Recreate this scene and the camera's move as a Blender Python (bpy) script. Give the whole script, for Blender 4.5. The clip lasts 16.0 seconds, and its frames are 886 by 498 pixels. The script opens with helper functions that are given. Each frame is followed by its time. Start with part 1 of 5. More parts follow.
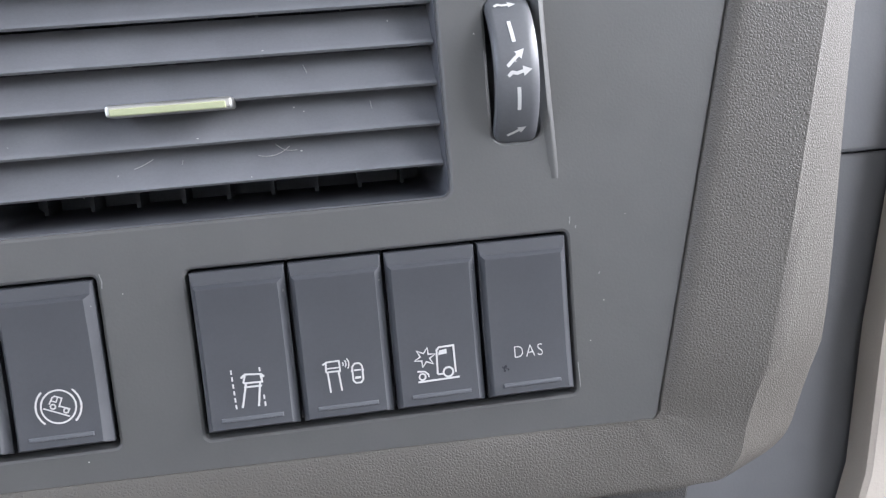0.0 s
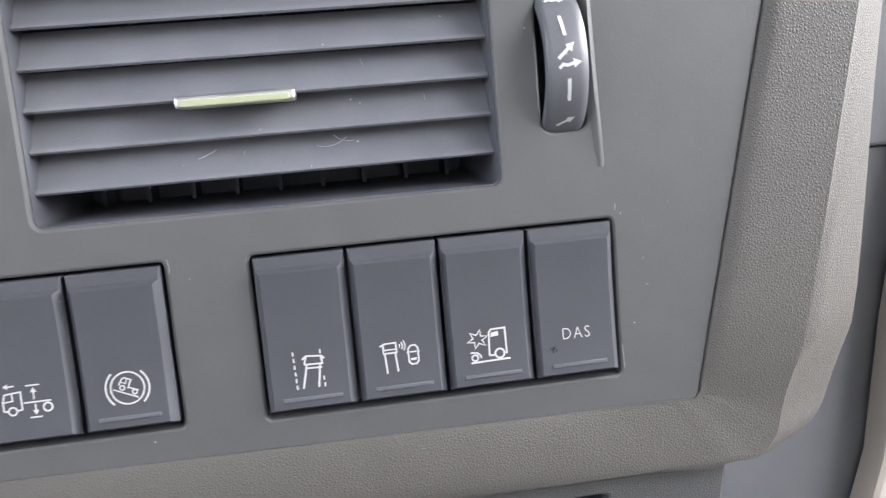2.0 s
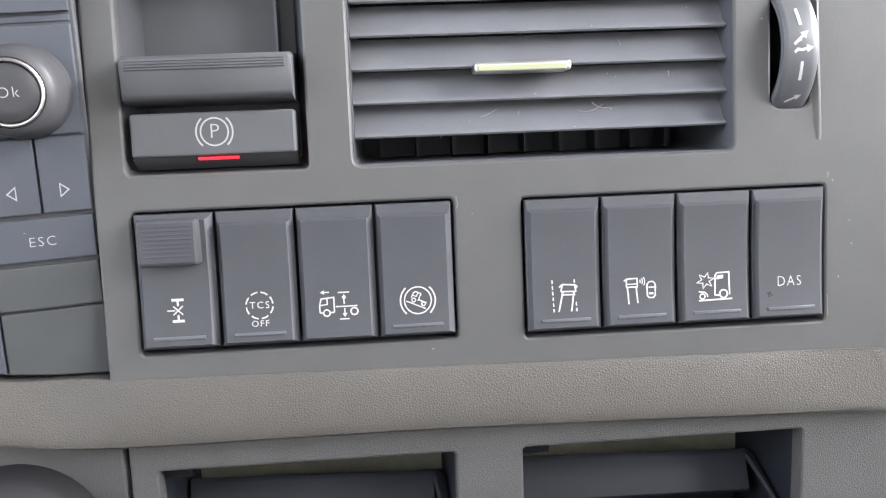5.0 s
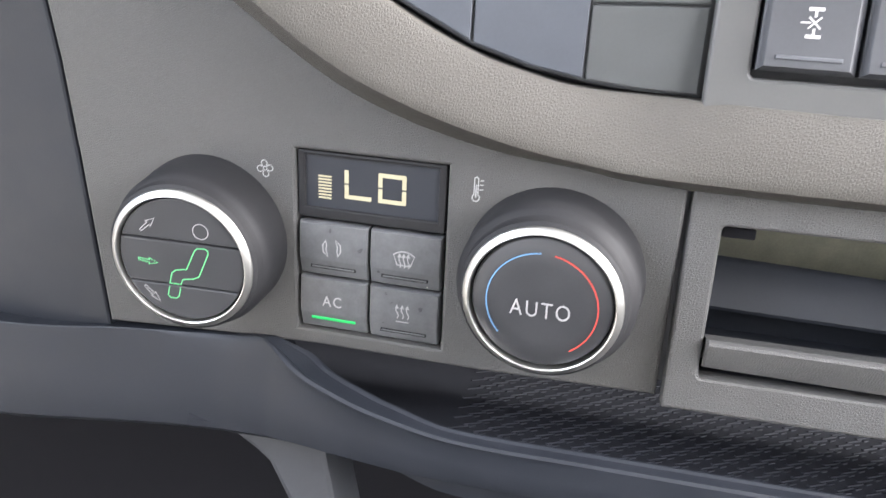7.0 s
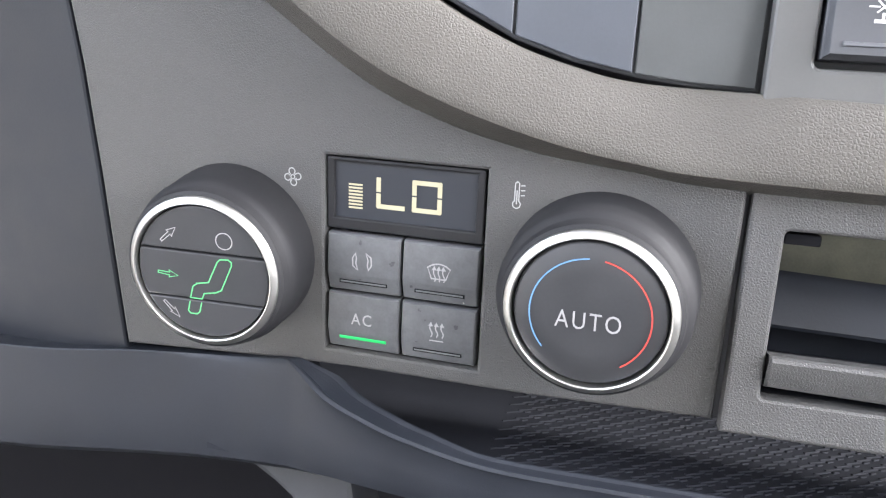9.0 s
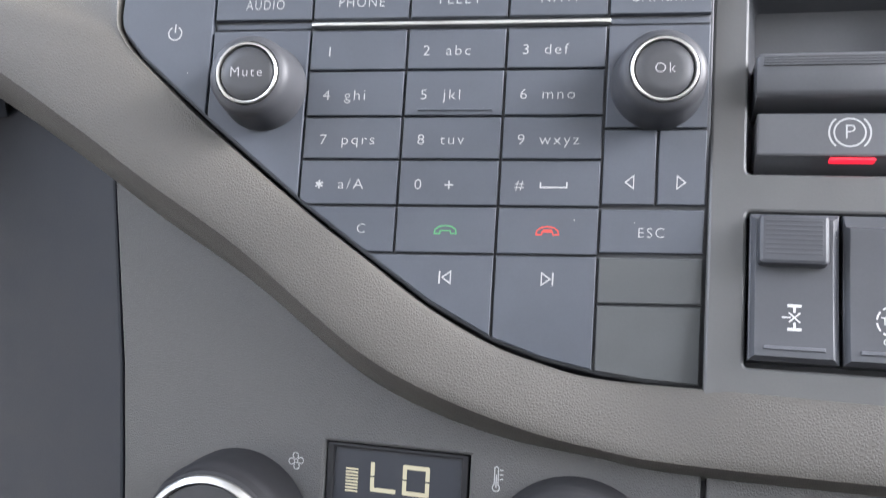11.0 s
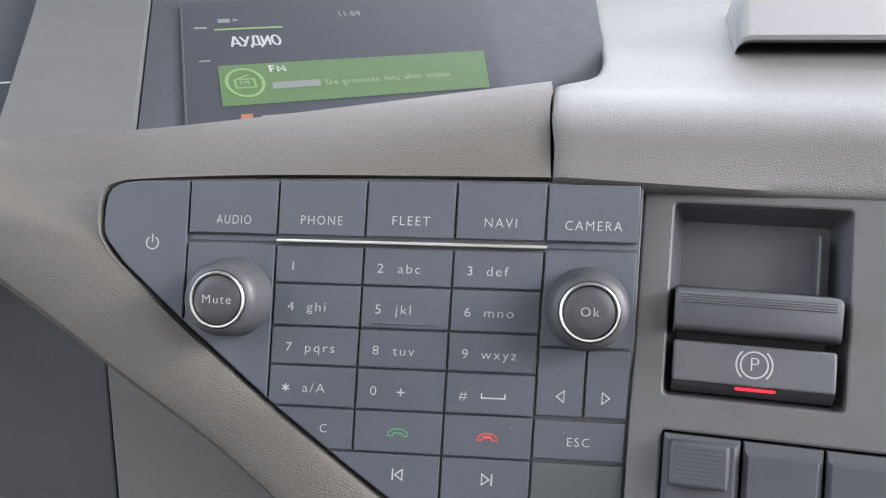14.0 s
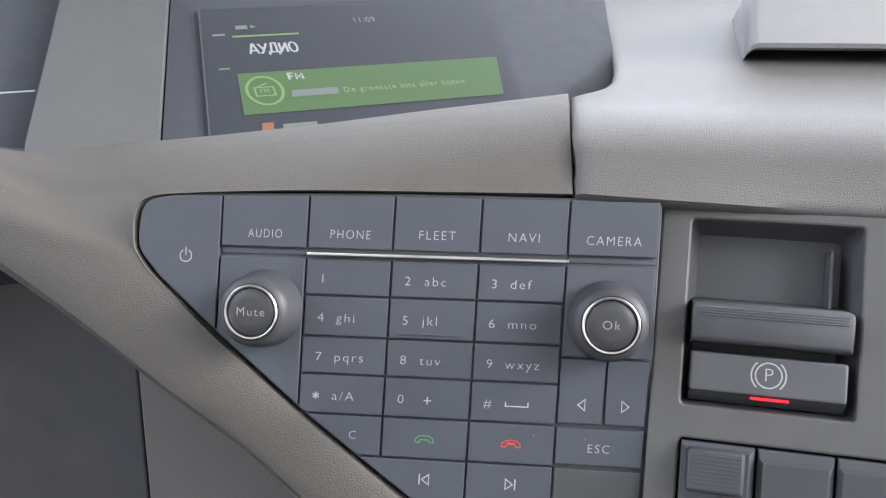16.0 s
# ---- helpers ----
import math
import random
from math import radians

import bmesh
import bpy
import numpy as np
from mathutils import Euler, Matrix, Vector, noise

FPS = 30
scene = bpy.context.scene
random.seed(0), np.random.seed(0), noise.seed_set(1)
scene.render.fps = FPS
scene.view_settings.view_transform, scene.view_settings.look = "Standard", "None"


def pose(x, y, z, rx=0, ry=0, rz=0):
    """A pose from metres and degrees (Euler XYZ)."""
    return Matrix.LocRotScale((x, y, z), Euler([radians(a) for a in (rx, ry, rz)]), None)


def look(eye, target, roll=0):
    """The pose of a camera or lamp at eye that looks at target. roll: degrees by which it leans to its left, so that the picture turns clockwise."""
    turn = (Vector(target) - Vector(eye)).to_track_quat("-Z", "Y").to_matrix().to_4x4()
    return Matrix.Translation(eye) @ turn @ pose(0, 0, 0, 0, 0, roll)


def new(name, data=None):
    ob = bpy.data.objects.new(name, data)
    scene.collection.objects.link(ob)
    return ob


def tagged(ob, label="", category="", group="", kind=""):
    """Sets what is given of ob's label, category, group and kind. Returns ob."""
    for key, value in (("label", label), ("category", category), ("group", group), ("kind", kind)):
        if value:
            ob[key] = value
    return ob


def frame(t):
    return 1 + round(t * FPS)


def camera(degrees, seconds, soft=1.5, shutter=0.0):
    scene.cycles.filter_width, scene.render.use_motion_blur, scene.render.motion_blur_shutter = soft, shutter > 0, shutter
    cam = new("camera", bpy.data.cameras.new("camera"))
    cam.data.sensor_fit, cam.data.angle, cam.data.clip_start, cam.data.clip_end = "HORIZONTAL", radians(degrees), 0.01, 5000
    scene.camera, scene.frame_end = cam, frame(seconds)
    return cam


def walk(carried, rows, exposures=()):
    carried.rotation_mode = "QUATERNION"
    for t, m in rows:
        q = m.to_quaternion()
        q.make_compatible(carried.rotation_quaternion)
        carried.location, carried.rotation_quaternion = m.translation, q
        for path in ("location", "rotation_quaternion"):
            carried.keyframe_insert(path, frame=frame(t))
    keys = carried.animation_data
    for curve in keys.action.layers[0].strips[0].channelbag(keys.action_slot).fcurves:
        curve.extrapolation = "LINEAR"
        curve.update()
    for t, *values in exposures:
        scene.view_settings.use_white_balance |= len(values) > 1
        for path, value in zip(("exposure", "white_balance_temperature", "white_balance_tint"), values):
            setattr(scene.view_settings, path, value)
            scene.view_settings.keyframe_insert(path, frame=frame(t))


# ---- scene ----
cam = camera(55.46, 16.0, 1.2, 0.2)
PATH = [
    (0, (0.01353, -0.19061, 0.89485), (0.13621, 0.79058, 0.74578), -4.88),
    (0.5, (0.01995, -0.18959, 0.89256), (0.13978, 0.79159, 0.74116), -4.84),
    (1, (0.01417, -0.18875, 0.89090), (0.13907, 0.79280, 0.74612), -4.87),
    (1.5, (0.01191, -0.18983, 0.89207), (0.14330, 0.79086, 0.74719), -4.92),
    (2, (-0.00236, -0.19691, 0.89232), (0.13216, 0.78378, 0.75039), -5.08),
    (2.5, (-0.03216, -0.21551, 0.89843), (0.12149, 0.76372, 0.76612), -4.97),
    (3, (-0.04113, -0.22705, 0.89907), (0.11570, 0.75175, 0.76728), -4.60),
    (3.2, (-0.04844, -0.23104, 0.89655), (0.09068, 0.75058, 0.76590), -4.03),
    (5.3, (-0.06513, -0.23152, 0.87716), (0.00715, 0.76025, 0.77144), -2.41),
    (5.5, (-0.07364, -0.22926, 0.87632), (0.00287, 0.76210, 0.76983), -2.38),
    (6, (-0.11460, -0.22576, 0.87605), (-0.05255, 0.75771, 0.70590), -1.20),
    (6.5, (-0.14218, -0.22551, 0.86353), (-0.19882, 0.74610, 0.63386), 2.13),
    (7, (-0.15453, -0.20112, 0.83102), (-0.33493, 0.75320, 0.59282), 4.55),
    (7.5, (-0.15544, -0.19922, 0.81855), (-0.36422, 0.76047, 0.63037), 4.92),
    (8, (-0.15280, -0.19074, 0.81720), (-0.36388, 0.77031, 0.63878), 4.31),
    (8.2, (-0.15754, -0.19055, 0.81779), (-0.36802, 0.77063, 0.63936), 4.25),
    (10.3, (-0.16116, -0.20067, 0.81181), (-0.37625, 0.77475, 0.76388), 5.09),
    (10.5, (-0.15922, -0.21149, 0.81287), (-0.37661, 0.76442, 0.83167), 5.04),
    (11, (-0.14593, -0.21854, 0.81004), (-0.40100, 0.72852, 1.00496), 5.23),
    (11.5, (-0.14555, -0.23172, 0.82164), (-0.39740, 0.70195, 1.07625), 5.14),
    (12, (-0.14485, -0.23798, 0.87681), (-0.40104, 0.71520, 1.03750), 5.19),
    (12.5, (-0.13999, -0.24633, 0.88497), (-0.39246, 0.71534, 0.99203), 5.17),
    (13, (-0.13450, -0.25499, 0.89108), (-0.38657, 0.70832, 0.98322), 5.08),
    (13.5, (-0.13075, -0.25375, 0.89119), (-0.38137, 0.71027, 0.97986), 5.13),
    (14, (-0.12923, -0.25330, 0.89234), (-0.38178, 0.71032, 0.97982), 5.09),
    (14.5, (-0.13161, -0.26214, 0.89959), (-0.38305, 0.70219, 0.98238), 5.07),
    (15, (-0.13619, -0.25836, 0.89484), (-0.38604, 0.70668, 0.97407), 5.03),
    (15.5, (-0.13262, -0.26521, 0.89982), (-0.38178, 0.70040, 0.97418), 5.09),
    (16, (-0.13623, -0.26490, 0.89911), (-0.38316, 0.70146, 0.97100), 5.08),
]
walk(cam, [(t, look(eye, target, roll)) for t, eye, target, roll in PATH],
     [(0, -0.06, 5780, 13), (2, 0.14, 5930, 13), (3, 0.29, 6080, 13), (5.5, 0.46, 6080, 13), (6, 0.45, 6130, 13), (6.5, 0.70, 6130, 13), (7.5, 1.11, 6030, 13), (8, 1.04, 5980, 13), (10.5, 1.01, 5980, 13), (11, 0.47, 5830, 13), (11.5, -0.10, 5690, 13), (12, -0.23, 5780, 13), (12.5, -0.13, 5860, 13), (13, 0.14, 5910, 13), (14.5, 0.07, 6010, 13), (16, -0.03, 5960, 13)])


# ---- world and light ----
world = bpy.data.worlds.new("sky")
scene.world = world
world.use_nodes = True
wn = world.node_tree
sky = wn.nodes.new("ShaderNodeTexSky")
sky.sky_type, sky.sun_disc = "NISHITA", False
sky.sun_elevation, sky.sun_rotation = radians(25.4), radians(91.4)
wn.links.new(sky.outputs["Color"], wn.nodes["Background"].inputs["Color"])
wn.nodes["Background"].inputs["Strength"].default_value = 0.15

sun = new("sun", bpy.data.lights.new("sun", "SUN"))
sun.data.energy, sun.data.angle, sun.data.color = 5.0, radians(8), (1.0, 0.94, 0.85)
sun.matrix_world = look((4.0, -0.1, 2.8), (0, 0, 0.9))


def window_light(name, eye, target, wide, high, watts, colour):
    lamp = new(name, bpy.data.lights.new(name, "AREA"))
    lamp.data.shape, lamp.data.size, lamp.data.size_y = "RECTANGLE", wide, high
    lamp.data.energy, lamp.data.color = watts, colour
    lamp.matrix_world = look(eye, target)
    return lamp


window_light("windscreen_light", (0, 0.78, 1.62), (0, -0.9, 1.25), 2.0, 0.7, 28, (0.99, 0.99, 0.99))
window_light("passenger_window_light", (1.19, -0.42, 1.40), (0, -0.3, 0.9), 1.74, 0.75, 76, (1.0, 0.96, 0.92))
window_light("driver_window_light", (-1.19, -0.70, 1.40), (0, -0.3, 0.9), 1.3, 0.75, 17, (0.96, 0.985, 1.04))


# ---- materials ----
def material(name, colour, rough=0.5, metal=0.0, grain=None, pebble=None, vary=0.12, patch=90.0, spec=0.5, dust=0.0, uneven=0.07):
    """grain: (scale, metres) of a fine noise relief; pebble: (scale, metres) of a leather-like relief."""
    m = bpy.data.materials.new(name)
    m.use_nodes = True
    n, l = m.node_tree.nodes, m.node_tree.links
    b = n["Principled BSDF"]
    b.inputs["Roughness"].default_value, b.inputs["Metallic"].default_value = rough, metal
    b.inputs["Specular IOR Level"].default_value = spec
    tc = n.new("ShaderNodeTexCoord")
    big = n.new("ShaderNodeTexNoise")
    big.inputs["Scale"].default_value, big.inputs["Detail"].default_value = patch, 6
    l.new(tc.outputs["Object"], big.inputs["Vector"])
    fine = n.new("ShaderNodeTexNoise")
    fine.inputs["Scale"].default_value, fine.inputs["Detail"].default_value = 1400, 3
    l.new(tc.outputs["Object"], fine.inputs["Vector"])
    mix = n.new("ShaderNodeMath")
    mix.operation = "MULTIPLY_ADD"
    mix.inputs[1].default_value = 0.5
    l.new(fine.outputs["Fac"], mix.inputs[0])
    l.new(big.outputs["Fac"], mix.inputs[2])
    ramp = n.new("ShaderNodeValToRGB")
    ramp.color_ramp.elements[0].position, ramp.color_ramp.elements[1].position = 0.45, 1.05
    ramp.color_ramp.elements[0].color = (*[c * (1 - vary) for c in colour], 1)
    ramp.color_ramp.elements[1].color = (*[min(1, c * (1 + vary)) for c in colour], 1)
    l.new(mix.outputs[0], ramp.inputs[0])
    base = ramp.outputs["Color"]
    if dust:
        speck = n.new("ShaderNodeTexVoronoi")
        speck.inputs["Scale"].default_value = 130
        l.new(tc.outputs["Object"], speck.inputs["Vector"])
        less = n.new("ShaderNodeMath")
        less.operation, less.inputs[1].default_value = "LESS_THAN", dust
        l.new(speck.outputs["Distance"], less.inputs[0])
        over = n.new("ShaderNodeMix")
        over.data_type = "RGBA"
        l.new(less.outputs[0], over.inputs["Factor"])
        l.new(base, over.inputs["A"])
        over.inputs["B"].default_value = (0.55, 0.54, 0.5, 1)
        base = over.outputs["Result"]
    l.new(base, b.inputs["Base Color"])
    gloss = n.new("ShaderNodeMapRange")
    gloss.inputs["From Min"].default_value, gloss.inputs["From Max"].default_value = 0.3, 0.7
    gloss.inputs["To Min"].default_value, gloss.inputs["To Max"].default_value = max(0.05, rough - uneven), min(1, rough + uneven)
    l.new(big.outputs["Fac"], gloss.inputs["Value"])
    l.new(gloss.outputs["Result"], b.inputs["Roughness"])
    last = None
    if pebble:
        v = n.new("ShaderNodeTexVoronoi")
        v.feature = "DISTANCE_TO_EDGE"
        v.inputs["Scale"].default_value = pebble[0]
        warp = n.new("ShaderNodeVectorMath")
        warp.operation = "MULTIPLY_ADD"
        wob = n.new("ShaderNodeTexNoise")
        wob.inputs["Scale"].default_value = pebble[0] * 0.6
        l.new(tc.outputs["Object"], wob.inputs["Vector"])
        l.new(wob.outputs["Color"], warp.inputs[0])
        warp.inputs[1].default_value = (0.0002, 0.0002, 0.0002)
        l.new(tc.outputs["Object"], warp.inputs[2])
        l.new(warp.outputs[0], v.inputs["Vector"])
        dome = n.new("ShaderNodeMapRange")
        dome.interpolation_type = "SMOOTHSTEP"
        dome.inputs["From Max"].default_value = 0.34
        l.new(v.outputs["Distance"], dome.inputs["Value"])
        last = n.new("ShaderNodeBump")
        last.inputs["Distance"].default_value = pebble[1]
        l.new(dome.outputs["Result"], last.inputs["Height"])
    if grain:
        g = n.new("ShaderNodeTexNoise")
        g.inputs["Scale"].default_value, g.inputs["Detail"].default_value = grain[0], 2
        l.new(tc.outputs["Object"], g.inputs["Vector"])
        bump = n.new("ShaderNodeBump")
        bump.inputs["Distance"].default_value = grain[1]
        l.new(g.outputs["Fac"], bump.inputs["Height"])
        if last:
            l.new(last.outputs[0], bump.inputs["Normal"])
        last = bump
    if last:
        l.new(last.outputs[0], b.inputs["Normal"])
    return m


def glowing(name, colour, strength, base=(0.02, 0.02, 0.02)):
    m = bpy.data.materials.new(name)
    m.use_nodes = True
    b = m.node_tree.nodes["Principled BSDF"]
    b.inputs["Base Color"].default_value = (*base, 1)
    b.inputs["Emission Color"].default_value, b.inputs["Emission Strength"].default_value = (*colour, 1), strength
    b.inputs["Roughness"].default_value = 0.3
    return m


PANEL = material("panel_plastic", (0.081, 0.081, 0.080), 0.46, uneven=0.02, grain=(1500, 0.00003), vary=0.06, dust=0.02)
TRIM = material("grained_soft_trim", (0.079, 0.0735, 0.0645), 0.54, pebble=(1250, 0.00007), grain=(3600, 0.00003), vary=0.05, uneven=0.03, spec=0.42)
TOP = material("grained_dash_top", (0.086, 0.083, 0.078), 0.5, pebble=(1350, 0.00008), grain=(3600, 0.00003), vary=0.02, uneven=0.01)
CLIMATE = material("grained_lower_plastic", (0.071, 0.070, 0.0685), 0.54, pebble=(1400, 0.00008), grain=(3000, 0.00003), vary=0.08)
LOWER = material("lower_dash_plastic", (0.017, 0.0195, 0.0255), 0.5, grain=(1800, 0.00003), vary=0.1, spec=0.3)
BUTTON = material("worn_button_plastic", (0.115, 0.118, 0.122), 0.34, grain=(2500, 0.000015), vary=0.16, patch=300, dust=0.03)
KEY = material("key_plastic", (0.056, 0.0625, 0.076), 0.52, uneven=0.02, grain=(2500, 0.000015), vary=0.07, dust=0.013)
BLANK = material("blank_key_plastic", (0.057, 0.061, 0.062), 0.52, uneven=0.02, grain=(2500, 0.000015), vary=0.07)
SWITCH = material("switch_plastic", (0.049, 0.0515, 0.058), 0.52, uneven=0.02, grain=(2500, 0.000015), vary=0.08, dust=0.016)
PARK = material("brake_plastic", (0.074, 0.076, 0.082), 0.52, uneven=0.02, grain=(2500, 0.000015), vary=0.08)
LATCH = material("latch_plastic", (0.042, 0.044, 0.05), 0.45, grain=(2500, 0.000015), vary=0.1)
DUCT = material("duct_plastic", (0.07, 0.073, 0.082), 0.6, vary=0.2)
DARK = material("recess_plastic", (0.06, 0.062, 0.068), 0.6, vary=0.2)
WHEEL = material("wheel_plastic", (0.10, 0.103, 0.11), 0.38, grain=(2500, 0.000012), vary=0.1, dust=0.02)
VENT = material("vent_plastic", (0.148, 0.151, 0.162), 0.45, grain=(2000, 0.00002), vary=0.1, dust=0.03)
KNOB = material("knob_rubber", (0.02, 0.02, 0.0215), 0.6, spec=0.22, grain=(2500, 0.00002), vary=0.12)
RADIOKNOB = material("radio_knob_plastic", (0.042, 0.043, 0.047), 0.5, spec=0.35, grain=(2500, 0.00002), vary=0.1)
CAP = material("knob_cap", (0.037, 0.038, 0.041), 0.45, grain=(2500, 0.00001), vary=0.08)
SILVER = material("satin_chrome", (0.54, 0.535, 0.51), 0.4, 1.0, grain=(900, 0.000008), vary=0.05)
GREYBAR = material("unlit_indicator", (0.088, 0.092, 0.102), 0.35, vary=0.05)
WHITE = material("white_print", (0.5, 0.5, 0.49), 0.5, vary=0.03)
SOFTWHITE = material("pale_print", (0.37, 0.37, 0.37), 0.5, vary=0.03)
GREENP = material("green_print", (0.07, 0.26, 0.1), 0.5, vary=0.03)
REDP = material("red_print", (0.5, 0.06, 0.045), 0.5, vary=0.03)
BLUEP = material("blue_print", (0.12, 0.26, 0.44), 0.5, vary=0.03)
SCUFF = material("scuffed_plastic", (0.24, 0.24, 0.245), 0.6, vary=0.1)
LINT = material("pale_lint", (0.42, 0.41, 0.4), 0.9, vary=0.1)
LUME = material("pale_green_strip", (0.34, 0.36, 0.22), 0.35, vary=0.05)
GLASS = material("dark_display_glass", (0.024, 0.027, 0.034), 0.42, vary=0.01, spec=0.5, uneven=0.01)
HOOD = material("display_hood_plastic", (0.042, 0.046, 0.055), 0.55, vary=0.05, spec=0.4)
BEIGE = material("beige_cab_lining", (0.72, 0.705, 0.67), 0.75, grain=(300, 0.0003), vary=0.06, patch=6)
HEADLINING = material("grey_headlining", (0.2, 0.2, 0.195), 0.85, grain=(300, 0.0003), vary=0.08, patch=6)
DOORLINING = material("beige_door_lining", (0.45, 0.41, 0.36), 0.6, grain=(700, 0.0001), vary=0.06, patch=10)
GREYSIDE = material("grey_side_plastic", (0.128, 0.131, 0.137), 0.55, grain=(900, 0.00004), vary=0.06)
PILLAR = material("pillar_plastic", (0.075, 0.077, 0.077), 0.5, grain=(1500, 0.00003), vary=0.05)
FLOORM = material("cab_floor_rubber", (0.03, 0.03, 0.03), 0.8, grain=(200, 0.0005), vary=0.2, patch=8)
MAT = material("tray_mat_rubber", (0.018, 0.0195, 0.025), 0.8, vary=0.15, spec=0.16)
BLACK = material("matt_black_plastic", (0.01, 0.01, 0.012), 0.85, vary=0.1, spec=0.1)
PALEBOX = material("pale_grey_plastic", (0.30, 0.298, 0.295), 0.35, vary=0.04)
OLIVE = material("olive_lining", (0.19, 0.19, 0.14), 0.6, vary=0.2, patch=160)
RED = glowing("red_lamp", (1.0, 0.015, 0.04), 1.0, (0.3, 0.012, 0.015))
GREEN = glowing("green_lamp", (0.0, 0.55, 0.14), 0.36, (0.02, 0.3, 0.06))
GREENLINE = glowing("green_lit_line", (0.12, 0.75, 0.3), 0.32, (0.1, 0.3, 0.12))
LCD = glowing("lcd_segment", (0.95, 0.84, 0.5), 0.2, (0.3, 0.28, 0.2))
SCREENGREEN = glowing("screen_green", (0.17, 0.36, 0.10), 0.55)
SCREENLIME = glowing("screen_lime", (0.36, 0.6, 0.2), 0.7)
SCREENPALE = glowing("screen_pale_green", (0.55, 0.68, 0.42), 0.6)
SCREENTEXT = glowing("screen_white", (0.8, 0.84, 0.84), 0.7)
SCREENGREY = glowing("screen_grey", (0.5, 0.55, 0.5), 0.5)
SCREENRED = glowing("screen_orange", (0.8, 0.25, 0.12), 0.6)


# ---- surfaces of the dashboard: x, height, metres proud -> place ----
def M1(x, z, d=0.0):
    return Vector((x, -d, z))


A2, B2, C2 = 0.1395, -0.1074, 0.1130
N2 = Vector((A2, -1, B2)).normalized()


def M2(x, v, d=0.0):
    """The radio's face, whose rows rise a little to the right."""
    z = v + 0.052 * (x + 0.136)
    return Vector((x, A2 * x + B2 * z + C2, z)) + N2 * d


A3, B3, C3 = -0.0496, -0.1581, 0.1250
N3 = Vector((A3, -1, B3)).normalized()


def M3(x, z, d=0.0):
    return Vector((x, A3 * x + B3 * z + C3, z)) + N3 * d


def M4(x, z, d=0.0):
    return Vector((x, 0.006 + 0.06 * (0.793 - z) - d, z))


# ---- building helpers ----
def thing(name, place, label, category, group=""):
    """An Empty at the base of a thing, which parents its parts."""
    ob = tagged(new(name), label, category, group)
    ob.location = place
    ob["base"] = tuple(place)
    return ob


def part(name, bm, mat, parent=None, label="", sharp=32.0):
    """Links a bmesh, given in world metres, as one mesh under a thing or a part."""
    me = bpy.data.meshes.new(name)
    base = Vector(parent["base"]) if parent is not None else Vector((0, 0, 0))
    bmesh.ops.remove_doubles(bm, verts=bm.verts, dist=1e-7)
    bmesh.ops.recalc_face_normals(bm, faces=bm.faces)
    bm.transform(Matrix.Translation(-base))
    rounded = [f.material_index == 0 for f in bm.faces]
    for f in bm.faces:
        f.smooth, f.material_index = True, 0
    bm.to_mesh(me)
    bm.free()
    me.set_sharp_from_angle(angle=radians(sharp))
    me.polygons.foreach_set("use_smooth", rounded)
    me.materials.append(mat)
    ob = new(name, me)
    if parent is not None:
        ob.parent = parent
        ob["base"] = tuple(base)
    if label:
        ob["label"] = label
    return ob


def single(name, bm, mat, label, category, kind="structure", sharp=32.0):
    return tagged(part(name, bm, mat, None, "", sharp), label, category, "", kind)


def area(p):
    return sum(a[0] * b[1] - b[0] * a[1] for a, b in zip(p, p[1:] + p[:1])) / 2


def ccw(p):
    p = [tuple(q[:2]) for q in p]
    return p if area(p) > 0 else p[::-1]


def inset(p, b):
    """The outline p (counter-clockwise) moved inwards by b."""
    out, n = [], len(p)
    for i in range(n):
        a, q, c = Vector(p[i - 1]), Vector(p[i]), Vector(p[(i + 1) % n])
        u, v = (q - a).normalized(), (c - q).normalized()
        nu, nv = Vector((-u.y, u.x)), Vector((-v.y, v.x))
        m = nu + nv
        m = m / max(0.35, m.dot(nu)) if m.length > 1e-6 else nu
        out.append(tuple(q + m * b))
    return out


def rrect(x0, z0, x1, z1, r=0.001, k=4):
    pts = []
    for cx, cz, a in ((x1 - r, z0 + r, -90), (x1 - r, z1 - r, 0), (x0 + r, z1 - r, 90), (x0 + r, z0 + r, 180)):
        for i in range(k + 1):
            t = radians(a + 90 * i / k)
            pts.append((cx + r * math.cos(t), cz + r * math.sin(t)))
    return pts


def clip(poly, outline):
    """poly cut by a convex counter-clockwise outline."""
    out = ccw(poly)
    for a, b in zip(outline, outline[1:] + outline[:1]):
        src, out = out, []
        side = lambda p: (b[0] - a[0]) * (p[1] - a[1]) - (b[1] - a[1]) * (p[0] - a[0])
        for p, q in zip(src, src[1:] + src[:1]):
            sp, sq = side(p), side(q)
            if sp >= 0:
                out.append(p)
            if sp * sq < 0:
                t = sp / (sp - sq)
                out.append((p[0] + (q[0] - p[0]) * t, p[1] + (q[1] - p[1]) * t))
        if not out:
            return []
    clean = []
    for p in out:
        if not clean or math.dist(p, clean[-1]) > 2e-4:
            clean.append(p)
    if len(clean) > 2 and math.dist(clean[0], clean[-1]) < 2e-4:
        clean.pop()
    return clean


def bridge(bm, a, b, closed=True):
    n = len(a)
    for i in range(n if closed else n - 1):
        j = (i + 1) % n
        bm.faces.new((a[i], a[j], b[j], b[i]))


def ring(bm, pts, mp, d):
    return [bm.verts.new(mp(x, z, d)) for x, z in pts]


